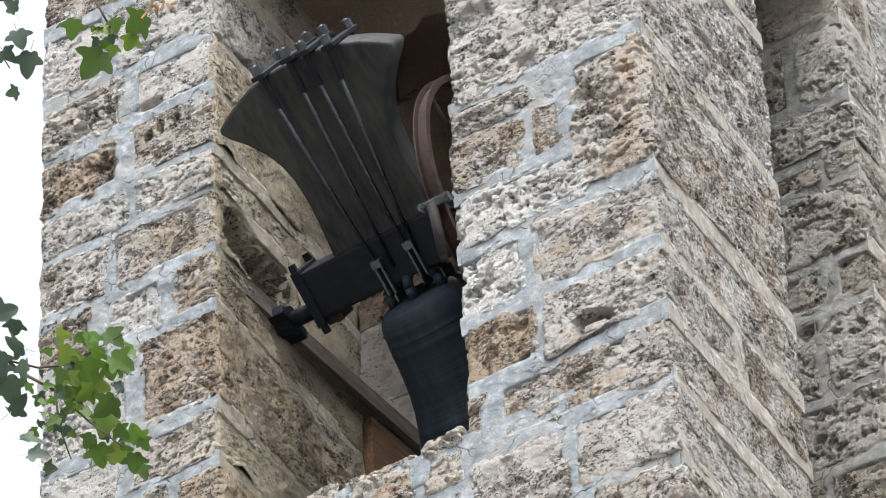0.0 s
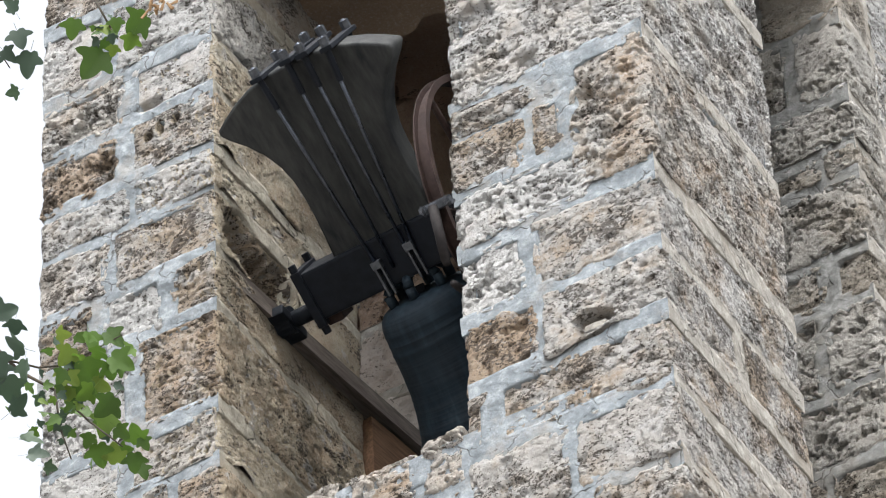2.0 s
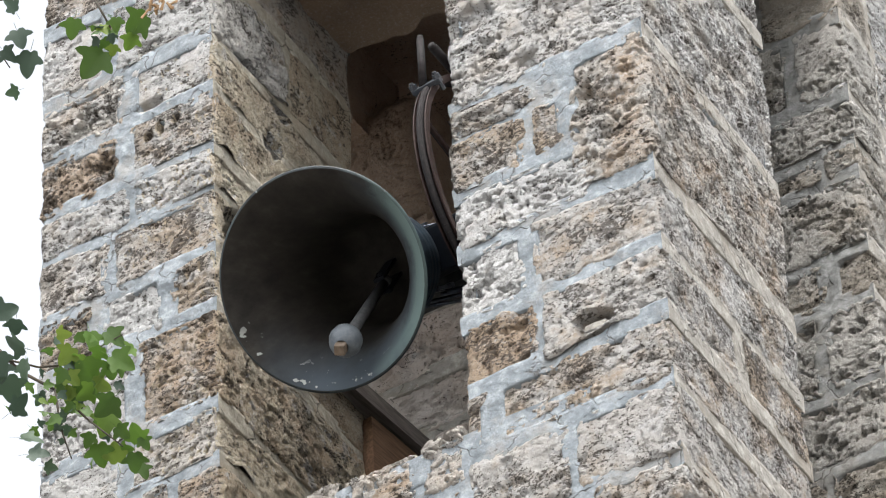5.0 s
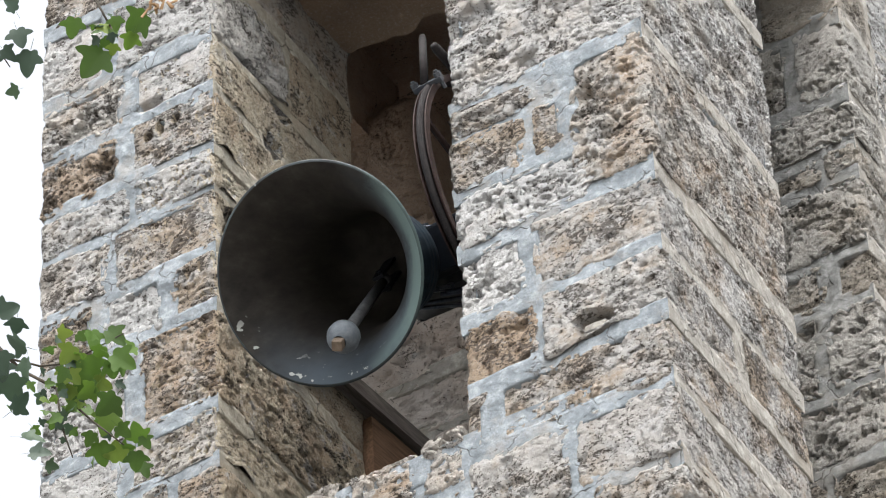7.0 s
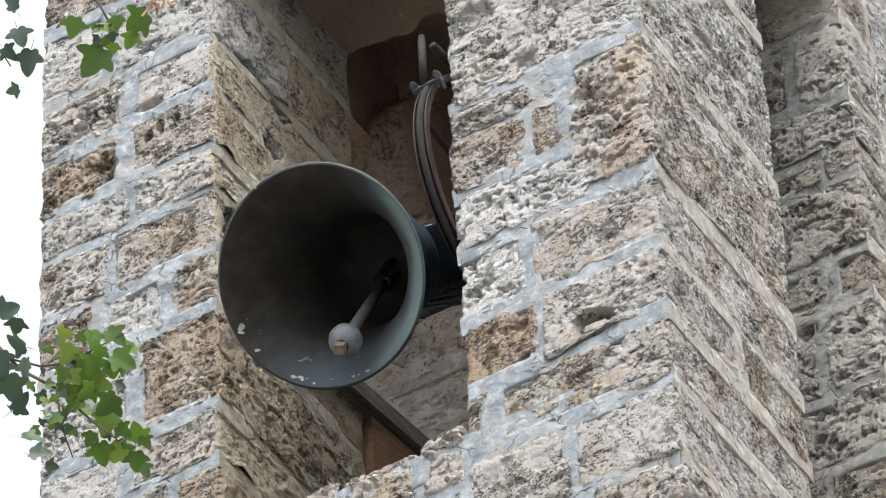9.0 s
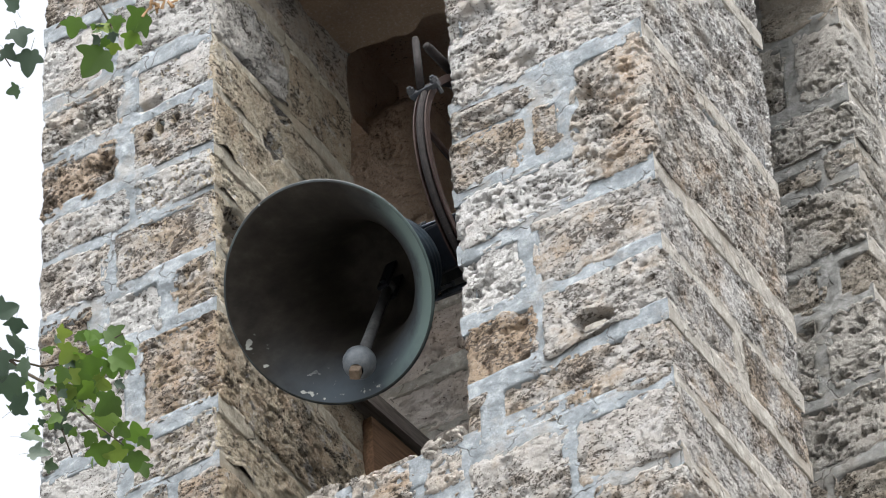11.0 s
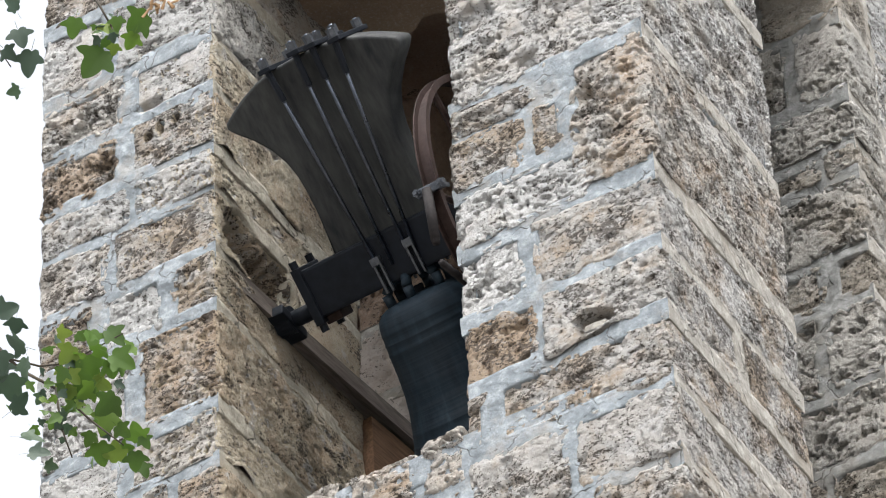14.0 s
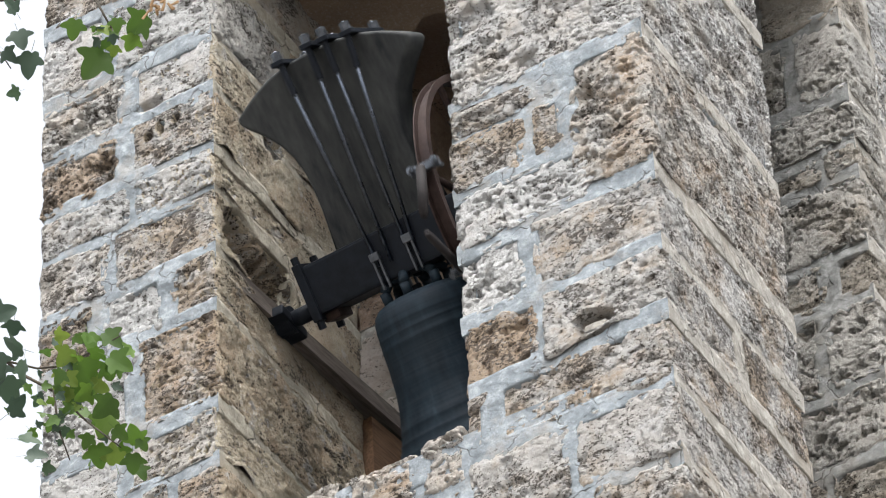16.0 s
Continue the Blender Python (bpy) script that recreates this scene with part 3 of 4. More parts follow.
def make_bell():
    bell = new("church_bell")
    tagged(bell, "dark bronze church bell swinging on an iron headstock", "bell")
    # body
    bm = bmesh.new()
    prof = [(0.0, -0.094), (0.09, -0.096), (0.125, -0.101), (0.148, -0.110), (0.165, -0.126), (0.174, -0.148), (0.177, -0.168),
            (0.1785, -0.171), (0.1785, -0.176), (0.178, -0.179), (0.180, -0.200), (0.1817, -0.203), (0.1817, -0.208), (0.181, -0.211), (0.183, -0.232), (0.1848, -0.235), (0.1848, -0.240), (0.184, -0.244),
            (0.188, -0.30), (0.196, -0.37), (0.209, -0.43), (0.228, -0.49), (0.231, -0.493), (0.232, -0.499), (0.232, -0.502), (0.243, -0.53), (0.247, -0.532), (0.248, -0.538), (0.248, -0.541),
            (0.266, -0.570), (0.273, -0.574), (0.277, -0.582), (0.279, -0.588), (0.292, -0.606), (0.314, -0.627), (0.333, -0.642), (0.3445, -0.651)]
    lathe(bm, prof)
    body = part("bell_body", bm, BRONZE, bell, "blue-grey bronze bell with raised rings", smooth=True)
    bm = bmesh.new()
    lathe(bm, [(0.3445, -0.651), (0.3474, -0.655), (0.345, -0.659), (0.339, -0.6605)])
    part("lip", bm, LIP, body, "green-blue weathered lip", smooth=True)
    bm = bmesh.new()
    lathe(bm, [(0.339, -0.6605), (0.324, -0.653), (0.305, -0.634), (0.288, -0.608), (0.255, -0.565), (0.225, -0.51), (0.196, -0.42), (0.177, -0.30), (0.168, -0.20), (0.150, -0.145), (0.10, -0.125), (0.0, -0.118)])
    part("inner_wall", bm, INNER, body, smooth=True)
    # crown: loops that hold the bell under the headstock
    for sx, sy in ((-0.09, -0.05), (0.09, -0.05), (-0.09, 0.05), (0.09, 0.05), (0.0, -0.085), (0.0, 0.085)):
        bm = bmesh.new()
        pts = [Vector((sx, sy, -0.105)), Vector((sx * 1.02, sy * 1.02, -0.060)), Vector((sx * 0.75, sy * 0.75, -0.03)), Vector((sx * 0.35, sy * 0.35, -0.025))]
        for a, b in zip(pts, pts[1:]):
            bm_rod(bm, a, b, 0.017)
        part("crown_loop", bm, BRONZE, bell, smooth=True)
    # headstock: an iron-bound beam
    bm = bmesh.new()
    bm_box(bm, (-0.345, -0.075, -0.034), (0.345, 0.075, 0.130), 0.010)
    beam = part("headstock", bm, IRON, bell, "black iron-bound headstock beam")
    for sx in (-1, 1):
        bm = bmesh.new()
        bm_box(bm, (sx * 0.325 - 0.016, -0.086, -0.052), (sx * 0.325 + 0.016, 0.086, 0.142), 0.004)
        part("strap", bm, IRON, beam)
        for y in (-0.07, 0.07):
            for z, dz in ((0.145, 1), (-0.055, -1)):
                bm = bmesh.new()
                bm_rod(bm, (sx * 0.325, y, z - 0.01 * dz), (sx * 0.325, y, z + 0.022 * dz), 0.013, seg=6)
                part("bolt", bm, IRON, beam)
        bm = bmesh.new()
        bm_rod(bm, (sx * 0.34, 0, 0), (sx * 0.475, 0, 0), 0.028, seg=20)
        part("gudgeon", bm, IRON, bell, "iron pivot pin", smooth=True)
        bm = bmesh.new()
        bm_box(bm, (sx * 0.29 - 0.03, -0.05, -0.062), (sx * 0.29 + 0.03, 0.05, -0.032), 0.006)
        part("pivot_plate", bm, RUST, bell, "rusty plate under the headstock")
    # flared wooden yoke above the headstock
    half = [(0.192, 0.128), (0.186, 0.20), (0.181, 0.27), (0.181, 0.34), (0.186, 0.40), (0.200, 0.455), (0.226, 0.51), (0.268, 0.565), (0.310, 0.606), (0.330, 0.632), (0.326, 0.650), (0.29, 0.672), (0.235, 0.700), (0.17, 0.724), (0.09, 0.738)]
    outline = [(-x, z) for x, z in half] + [(0.0, 0.742)] + [(x, z) for x, z in reversed(half)]
    bm = bmesh.new()
    n = len(outline)
    rings = []
    for y, inset in ((-0.052, 0.011), (-0.050, 0.005), (-0.045, 0.001), (-0.036, 0.0), (0.050, 0.0), (0.072, 0.004), (0.090, 0.012), (0.101, 0.024), (0.105, 0.038)):
        ring = []
        for k, (x, z) in enumerate(outline):
            (xa, za), (xb, zb) = outline[max(k - 1, 0)], outline[min(k + 1, n - 1)]
            across = Vector((zb - za, -(xb - xa))).normalized()
            ring.append(bm.verts.new((x + across.x * inset, y, z + across.y * inset if 0 < k < n - 1 else z)))
        rings.append(ring)
    for p, q in zip(rings, rings[1:]):
        for k in range(n):
            bm.faces.new((p[k], p[(k + 1) % n], q[(k + 1) % n], q[k]))
    caps = [bm.faces.new(rings[0]), bm.faces.new(rings[-1][::-1])]
    bmesh.ops.recalc_face_normals(bm, faces=bm.faces[:])
    bmesh.ops.triangulate(bm, faces=caps)
    yoke = part("yoke", bm, YOKE_WOOD, bell, "grey weathered flared wooden yoke", smooth=True)
    yoke.data.polygons.foreach_set("use_smooth", [abs(f.normal.y) < 0.99 for f in yoke.data.polygons])
    # tie rods before and behind the yoke, in pairs over top plates
    tops = (-0.103, 0.012, 0.072, 0.155)
    feet = (-0.057, -0.012, 0.056, 0.080)
    for xt, xf in zip(tops, feet):
        zt = 0.742 - 0.9 * xt * xt
        for y in (-0.085, 0.132):
            bm = bmesh.new()
            bm_rod(bm, (xf, y, 0.02), (xt, y, zt + 0.05), 0.0065, seg=10)
            rod = part("tie_rod", bm, ROD, bell, "bright steel tie rod", smooth=True)
            bm = bmesh.new()
            a, b = Vector((xf, y, 0.02)), Vector((xt, y, zt + 0.05))
            w = b - a
            bm_rod(bm, a + w * 0.80, a + w * 0.985, 0.011, seg=10)
            part("sleeve", bm, IRON, rod)
            bm = bmesh.new()
            bm_rod(bm, (xt, y, zt + 0.018), (xt, y, zt + 0.046), 0.0165, seg=6)
            part("nut", bm, STEEL, rod)
        bm = bmesh.new()
        bm_box(bm, (xt - 0.022, -0.105, zt + 0.002), (xt + 0.022, 0.152, zt + 0.018), 0.003)
        part("top_plate", bm, IRON, bell, "iron plate under the nuts")
    for xf, zc in ((-0.057, 0.02), (0.070, 0.03)):
        for y in (-0.088, 0.118):
            bm = bmesh.new()
            for dx in (-0.011, 0.011):
                bm_box(bm, (xf + dx - 0.004, y - 0.006, zc - 0.075), (xf + dx + 0.004, y + 0.006, zc + 0.04), 0.002)
            bm_box(bm, (xf - 0.017, y - 0.012, zc + 0.018), (xf + 0.017, y + 0.012, zc + 0.045), 0.003)
            part("clevis", bm, STEEL, bell, "steel fork at the foot of the rods")
    # rope wheel
    wx, wr = 0.368, 0.465
    bm = bmesh.new()
    seg = 96
    sect = [(wx - 0.024, wr - 0.010), (wx - 0.024, wr + 0.013), (wx - 0.019, wr + 0.013), (wx - 0.017, wr - 0.004), (wx + 0.017, wr - 0.004), (wx + 0.019, wr + 0.013), (wx + 0.024, wr + 0.013), (wx + 0.024, wr - 0.010)]
    rings = [[bm.verts.new((x, r * math.cos(2 * math.pi * k / seg), r * math.sin(2 * math.pi * k / seg))) for x, r in sect] for k in range(seg)]
    for k in range(seg):
        p, q = rings[k], rings[(k + 1) % seg]
        for i in range(len(sect)):
            j = (i + 1) % len(sect)
            bm.faces.new((p[i], p[j], q[j], q[i]))
    bmesh.ops.recalc_face_normals(bm, faces=bm.faces[:])
    return bell, bm, wx, wr


bell, rim_bm, WX, WR = make_bell()
wheel_rim = part("wheel_rim", rim_bm, RUST, bell, "red-brown steel channel rim of the rope wheel")


def on_wheel(deg, r, x):
    """A point of the wheel: degrees up from the front."""
    return Vector((x, -r * math.cos(radians(deg)), r * math.sin(radians(deg))))


for deg in (200, 320, 80, 140, 20, 260):
    bm = bmesh.new()
    bm_rod(bm, on_wheel(deg, 0.03, WX - 0.02), on_wheel(deg, WR - 0.006, WX), 0.011, seg=8)
    part("spoke", bm, RUST, wheel_rim)
for deg, end in ((-19, (-0.610, -0.04)), (22, (-0.580, 0.035))):
    bm = bmesh.new()
    m = Matrix.Translation(on_wheel(deg, WR + 0.012, WX)) @ Matrix.Rotation(radians(-deg), 4, "X")
    bm_box(bm, (-0.052, -0.012, -0.014), (0.052, 0.006, 0.014), 0.003, m)
    for x in (-0.043, 0.043):
        bm_rod(bm, m @ Vector((x, -0.034, 0)), m @ Vector((x, 0.03, 0)), 0.0075, seg=6)
        bm_rod(bm, m @ Vector((x, -0.026, 0)), m @ Vector((x, -0.012, 0)), 0.013, seg=6)
    clamp = part("rope_clamp", bm, STEEL, wheel_rim, "bolted steel rope clamp")
    for dx, thick in ((0.0, 0.0135 if deg < 0 else 0.017),):
        a = on_wheel(deg, WR + 0.02, WX - 0.012 + dx)
        b = Vector((WX - 0.006 + dx, *end))
        bm = bmesh.new()
        bm_rod(bm, a, b, thick, thick * 0.9, seg=10)
        bm_rod(bm, b - (b - a).normalized() * 0.02, b + (b - a).normalized() * 0.014, thick * 0.75, seg=8)
        part("rope_end", bm, ROPE, clamp, "dark bound rope end", smooth=True)

# the wire rope that lies in the rim below the clamps
bm = bmesh.new()
for k in range(60):
    a0, a1 = -19 - k * 3.2, -19 - (k + 1) * 3.2
    bm_rod(bm, on_wheel(a0, WR + 0.008, WX), on_wheel(a1, WR + 0.008, WX), 0.0122, seg=10)
part("rope", bm, ROPE, wheel_rim, "dark twisted rope in the rim")

# clapper, hung inside the crown
CLAP = Vector((0, 0, -0.10))
clapper = new("clapper")
clapper.parent = bell
clapper.location = CLAP
bm = bmesh.new()
bm_rod(bm, (0, 0, -0.13), (0, 0, -0.585), 0.0155, 0.019, seg=16)
bm_rod(bm, (0, 0, -0.120), (0, 0, -0.150), 0.021, 0.021, seg=16)
shaft = part("shaft", bm, CLAPPER_SHAFT, clapper, smooth=True)
bm = bmesh.new()
lathe(bm, [(0.0, -0.568), (0.022, -0.570), (0.040, -0.581), (0.050, -0.599), (0.052, -0.618), (0.047, -0.638), (0.034, -0.655), (0.022, -0.665)], 32)
part("ball", bm, CLAPPER, clapper, "worn pale grey clapper ball", smooth=True)
bm = bmesh.new()
bm_box(bm, (-0.0165, -0.0165, -0.695), (0.0165, 0.0165, -0.655), 0.004, Matrix.Rotation(radians(28), 4, "Z"))
part("tip", bm, TIP, clapper, "squared rusty brown tip")
bm = bmesh.new()
for y in (-0.022, 0.022):
    bm_box(bm, (-0.020, y - 0.006, -0.165), (0.020, y + 0.006, 0.02), 0.003)
bm_rod(bm, (0, -0.036, -0.138), (0, 0.036, -0.138), 0.010, seg=10)
part("hanger", bm, IRON, clapper, "dark iron fork that holds the clapper")

# ---- timbers and bearings that carry the bell ----
def timber(name, lo, hi, base, yaw, material, label):
    v, quads = box_grid(lo, hi, {"+x", "-x", "-z", "+z", "-y"}, 0.03)
    n = vnoise(v * np.array([9, 1.2, 9]), 1.0, 3) * 0.004 + vnoise(v * np.array([30, 4, 30]), 1.0, 4) * 0.002
    c = (np.array(lo) + np.array(hi)) / 2
    d = np.sign(v - c) * (np.abs((v - c) / ((np.array(hi) - np.array(lo)) / 2)) > 0.999)
    me = mesh_from(name, v + d * n[:, None], quads, material)
    ob = new(name, me)
    ob.matrix_world = pose(*base, 0, 0, yaw)
    return tagged(ob, label, "beam")


timber("timber_beam", (-0.085, 0.07, -0.070), (0.0, 1.75, 0.0), (-1.552, 0.06, 13.300), -4.6, BEAM_WOOD, "old grey timber beam set along the jamb")
timber("timber_beam", (-0.13, 0.80, -0.36), (-0.030, 1.75, -0.092), (-1.545, 0.06, 13.305), -4.6, BROWN_WOOD, "red-brown timber under the grey beam")
timber("timber_beam", (0.0, -0.02, -0.16), (0.11, 1.2, 0.0), (-0.62, 0.06, 13.235), 0, BEAM_WOOD, "old grey timber let into the corner pier")
for x in (-1.530, -0.605):
    bearing = new("bearing_block")
    bearing.location = (x, 0.375 if x < -1 else 0.335, 13.26)
    bm = bmesh.new()
    bm_box(bm, (-0.035, -0.075, -0.03), (0.035, 0.075, 0.008), 0.006)
    part("base_plate", bm, IRON, bearing)
    bm = bmesh.new()
    bm_rod(bm, (-0.030, 0, 0.0), (0.030, 0, 0.0), 0.046, seg=20)
    part("housing", bm, IRON, bearing)
    tagged(bearing, "black iron pivot bearing on the timber", "bearing", "bell bearings")

# ---- maple branches beside the tower ----
def leaf_mesh(material):
    """A three- to five-lobed maple leaf, slightly folded."""
    tips = [(0.0, -0.04), (0.14, -0.12), (0.30, -0.08), (0.37, 0.02), (0.38, 0.10), (0.50, 0.15), (0.63, 0.27), (0.69, 0.40), (0.55, 0.45), (0.40, 0.44), (0.33, 0.48), (0.31, 0.60), (0.25, 0.76), (0.13, 0.91), (0.0, 1.0)]
    ring = tips + [(-x, y) for x, y in reversed(tips[1:-1])]
    verts = [(x, y, 0.22 * abs(x) - 0.16 * (y - 0.3) ** 2) for x, y in ring] + [(0, 0.30, 0.0)]
    c = len(verts) - 1
    faces = [(k, (k + 1) % c, c) for k in range(c)]
    stem = len(verts)
    verts += [(-0.012, -0.08, 0.0), (0.012, -0.08, 0.0), (0.008, -0.55, -0.10), (-0.008, -0.55, -0.10)]
    faces.append((stem, stem + 1, stem + 2, stem + 3))
    return mesh_from("leaf", verts, faces, material)


LEAVES, SHADED_LEAVES = leaf_mesh(LEAF), leaf_mesh(SHADED_LEAF)
tree = new("maple_tree")
tagged(tree, "young maple tree with lobed green leaves beside the tower", "tree")


def twig(bm, pts, r0, r1):
    for k, (a, b) in enumerate(zip(pts, pts[1:])):
        f0, f1 = k / (len(pts) - 1), (k + 1) / (len(pts) - 1)
        bm_rod(bm, a, b, r0 + (r1 - r0) * f0, r0 + (r1 - r0) * f1, seg=7)


bm = bmesh.new()
twig(bm, [(-4.6, -0.9, -0.1), (-4.5, -0.85, 4), (-4.3, -0.9, 8), (-4.1, -0.8, 11), (-3.95, -0.8, 14.2)], 0.17, 0.03)
part("trunk", bm, BARK, tree, smooth=True)

# camera's right, up and towards-eye directions: leaves are placed to fit its view
CAM_RIGHT, CAM_UP = Vector((0.854, 0.518, -0.042)), Vector((0.381, -0.569, 0.728))
TO_EYE = Vector((0.414, -0.597, -0.686)).normalized()


def branch(base, ways, ref, leaves, filler, seed, old=()):
    """A limb from the trunk: its twigs, single leaves (across, up the camera's view from ref, size), small filler
    leaves, and in old those with shade painted into their colour.
    """
    rg = random.Random(seed)
    ref, base = Vector(ref), Vector(base)
    bm = bmesh.new()
    for pts, r0 in ways:
        twig(bm, [Vector(p) - base for p in pts], r0, 0.002)
    ob = part("branch", bm, BARK, tree, smooth=True)
    ob.location = base
    todo = [(a, b, s, 0.25, LEAVES) for a, b, s in leaves] + [(a, b, s, 0.6, SHADED_LEAVES) for a, b, s in old]
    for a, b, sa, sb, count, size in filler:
        todo += [(a + rg.gauss(0, sa), b + rg.gauss(0, sb), size * rg.uniform(0.7, 1.3), 0.9, rg.choice((LEAVES, LEAVES, SHADED_LEAVES))) for _ in range(count)]
    for a, b, s, loose, kind in todo:
        face = (TO_EYE + Vector((rg.gauss(0, 0.3), rg.gauss(0, 0.3), rg.gauss(0.15, 0.3))) * (0.6 + loose)).normalized()
        tip = (CAM_UP * rg.gauss(-0.7, 0.6) + CAM_RIGHT * rg.gauss(0, 0.9))
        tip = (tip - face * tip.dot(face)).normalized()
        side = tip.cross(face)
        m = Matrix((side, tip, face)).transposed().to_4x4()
        place = ref + CAM_RIGHT * a + CAM_UP * b + TO_EYE * rg.gauss(0, 0.04) - tip * 0.4 * s
        lf = child("leaf", kind, ob)
        lf.matrix_basis = Matrix.Translation(place - base) @ m @ Matrix.Scale(s, 4)
    return ob


LOW, HIGH = (-4.0, -0.8, 12.6), (-4.0, -0.8, 13.95)
LOW_LEAVES = [(-0.059, 0.184, 0.045), (-0.05, 0.122, 0.066), (0.025, 0.164, 0.063), (0.092, 0.172, 0.069), (0.134, 0.137, 0.045), (0.112, 0.104, 0.078), (0.017, 0.072, 0.087), (0.079, 0.08, 0.066), (-0.067, 0.064, 0.051), (0.008, 0.013, 0.063), (0.067, -0.025, 0.081), (0.067, -0.079, 0.078), (0.114, -0.104, 0.051), (0.156, -0.109, 0.06), (0.179, -0.137, 0.045), (0.05, -0.171, 0.072), (0.095, -0.167, 0.063), (0.151, -0.192, 0.063), (0.176, -0.221, 0.048), (0.017, -0.129, 0.048), (-0.017, 0.1, 0.054), (0.042, 0.125, 0.051), (-0.033, 0.054, 0.051), (0.05, 0.033, 0.06), (-0.025, -0.008, 0.054), (0.0, -0.05, 0.051), (0.125, -0.159, 0.045)]
SHADED_LOW = [(-0.226, 0.251, 0.069), (-0.201, 0.206, 0.057), (-0.201, 0.156, 0.078), (-0.246, 0.075, 0.069), (-0.172, 0.075, 0.075), (-0.214, 0.02, 0.087), (-0.191, -0.02, 0.072), (-0.242, 0.104, 0.06), (-0.154, -0.125, 0.069), (-0.134, -0.172, 0.066), (-0.097, -0.211, 0.039)]
HIGH_LEAVES = [(-0.125, 0.038, 0.066), (-0.059, -0.07, 0.108), (0.077, 0.054, 0.09), (0.054, -0.003, 0.057), (-0.017, -0.01, 0.048), (0.01, 0.05, 0.048), (0.0, -0.03, 0.039), (-0.033, 0.033, 0.042)]
SHADED_HIGH = [(-0.293, 0.007, 0.069), (-0.264, -0.072, 0.084), (-0.328, -0.043, 0.054), (-0.321, 0.107, 0.057), (-0.314, -0.161, 0.042)]
branch_low = branch(LOW, [([LOW, (-2.9, -0.7, 12.75), (-1.97, -0.62, 12.66), (-1.87, -0.6, 12.50), (-1.74, -0.6, 12.36), (-1.62, -0.6, 12.18), (-1.50, -0.6, 12.02)], 0.009),
                          ([(-1.97, -0.62, 12.60), (-1.80, -0.6, 12.48), (-1.70, -0.6, 12.44), (-1.50, -0.6, 12.46)], 0.004), ([(-1.74, -0.6, 12.36), (-1.72, -0.6, 12.2), (-1.68, -0.6, 12.06)], 0.004)],
                    (-1.639, -0.6, 12.283), LOW_LEAVES, [(-0.06, -0.03, 0.045, 0.07, 34, 0.030), (0.0, 0.05, 0.07, 0.07, 14, 0.045)], 3, SHADED_LOW)
branch_high = branch(HIGH, [([HIGH, (-3.0, -0.7, 14.25), (-2.0, -0.62, 14.15), (-1.62, -0.6, 13.98), (-1.545, -0.6, 13.78), (-1.52, -0.6, 13.72)], 0.008),
                            ([(-2.4, -0.65, 14.2), (-2.0, -0.6, 13.98), (-1.93, -0.6, 13.82)], 0.004)],
                     (-1.538, -0.6, 13.723), HIGH_LEAVES, [(-0.02, 0.0, 0.03, 0.03, 9, 0.028)], 8, SHADED_HIGH)

# dry winged seeds on the high branch
rg = random.Random(5)
for k in range(16):
    bm = bmesh.new()
    p = Vector((-1.375, -0.6, 13.80)) - Vector(HIGH) + CAM_RIGHT * rg.gauss(0, 0.022) + CAM_UP * rg.gauss(0, 0.02) + TO_EYE * rg.gauss(0, 0.02)
    d = Vector((rg.gauss(0, 1), rg.gauss(0, 1), rg.gauss(-0.6, 0.8))).normalized()
    bm_rod(bm, p, p + d * 0.035, 0.004, 0.007, seg=5)
    bmesh.ops.scale(bm, vec=(1, 0.5, 1), space=Matrix.Translation(-p), verts=bm.verts[:])
    part("seed", bm, DRY, branch_high)

# ---- the loose blocks of the masonry, each a stone of its wall ----
courses_front(wall_front_left, [(14.95, 15.3, -1.98), (14.62, 14.95, -1.80), (14.28, 14.62, -1.95), (14.02, 14.28, -1.885), (13.765, 14.02, -1.895), (13.575, 13.765, -1.87), (13.305, 13.575, -1.945), (13.055, 13.305, -2.0, -1.735), (12.66, 13.055, -1.86), (12.43, 12.66, -1.91), (12.15, 12.43, -1.93, -1.72)], X0, XJ, True, True, side_to=YB, side_material=REVEAL, side_rough=0.25, calm=0.4)
courses_front(wall_front_right, [(13.42, 14.1), (12.525, 12.82, -0.445), (12.25, 12.525, -0.42), (11.99, 12.25, -0.60), (11.70, 11.99, -0.345), (11.4, 11.70, -0.3)], XP, X1, True, True, side_to=YB)
for x0, x1, z0, z1 in ((XP, -0.37, 13.295, 13.42), (XP, -0.42, 13.055, 13.295), (-0.42, -0.28, 13.07, 13.30), (XP, -0.20, 12.82, 13.055)):
    stone(wall_front_right, (x0, Y0, z0), (x1, Y0 + 0.3, z1), {"-y", "-x"} if x0 == XP else {"-y"})
stone(wall_front_right, (-0.28, Y0, 12.86), (X1, YB, 13.42), {"-y", "+x", "+y"}, 0.9)
courses_side(wall_front_right, [(14.1, 14.45, 0.55)], X1, 0.2, YB, "+", back_open=True)
for x0, x1, z0, z1 in ((-1.62, -1.43, 11.93, 12.13), (-1.43, -1.13, 11.92, 12.15), (-1.13, -0.86, 11.94, 12.14), (-0.86, XP, 11.93, 12.16), (-1.62, -1.3, 11.65, 11.93), (-1.3, -0.98, 11.65, 11.92), (-0.98, XP, 11.65, 11.93)):
    stone(wall_front_sill, (x0, Y0, z0), (x1, Y0 + 0.3, z1), {"-y", "+z"}, 1.2, material=BROKEN, radius=0.042)
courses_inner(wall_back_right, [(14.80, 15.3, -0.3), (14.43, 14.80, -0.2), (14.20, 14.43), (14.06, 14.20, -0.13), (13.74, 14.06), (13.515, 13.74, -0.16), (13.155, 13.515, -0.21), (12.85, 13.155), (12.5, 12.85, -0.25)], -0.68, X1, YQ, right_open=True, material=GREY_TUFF)
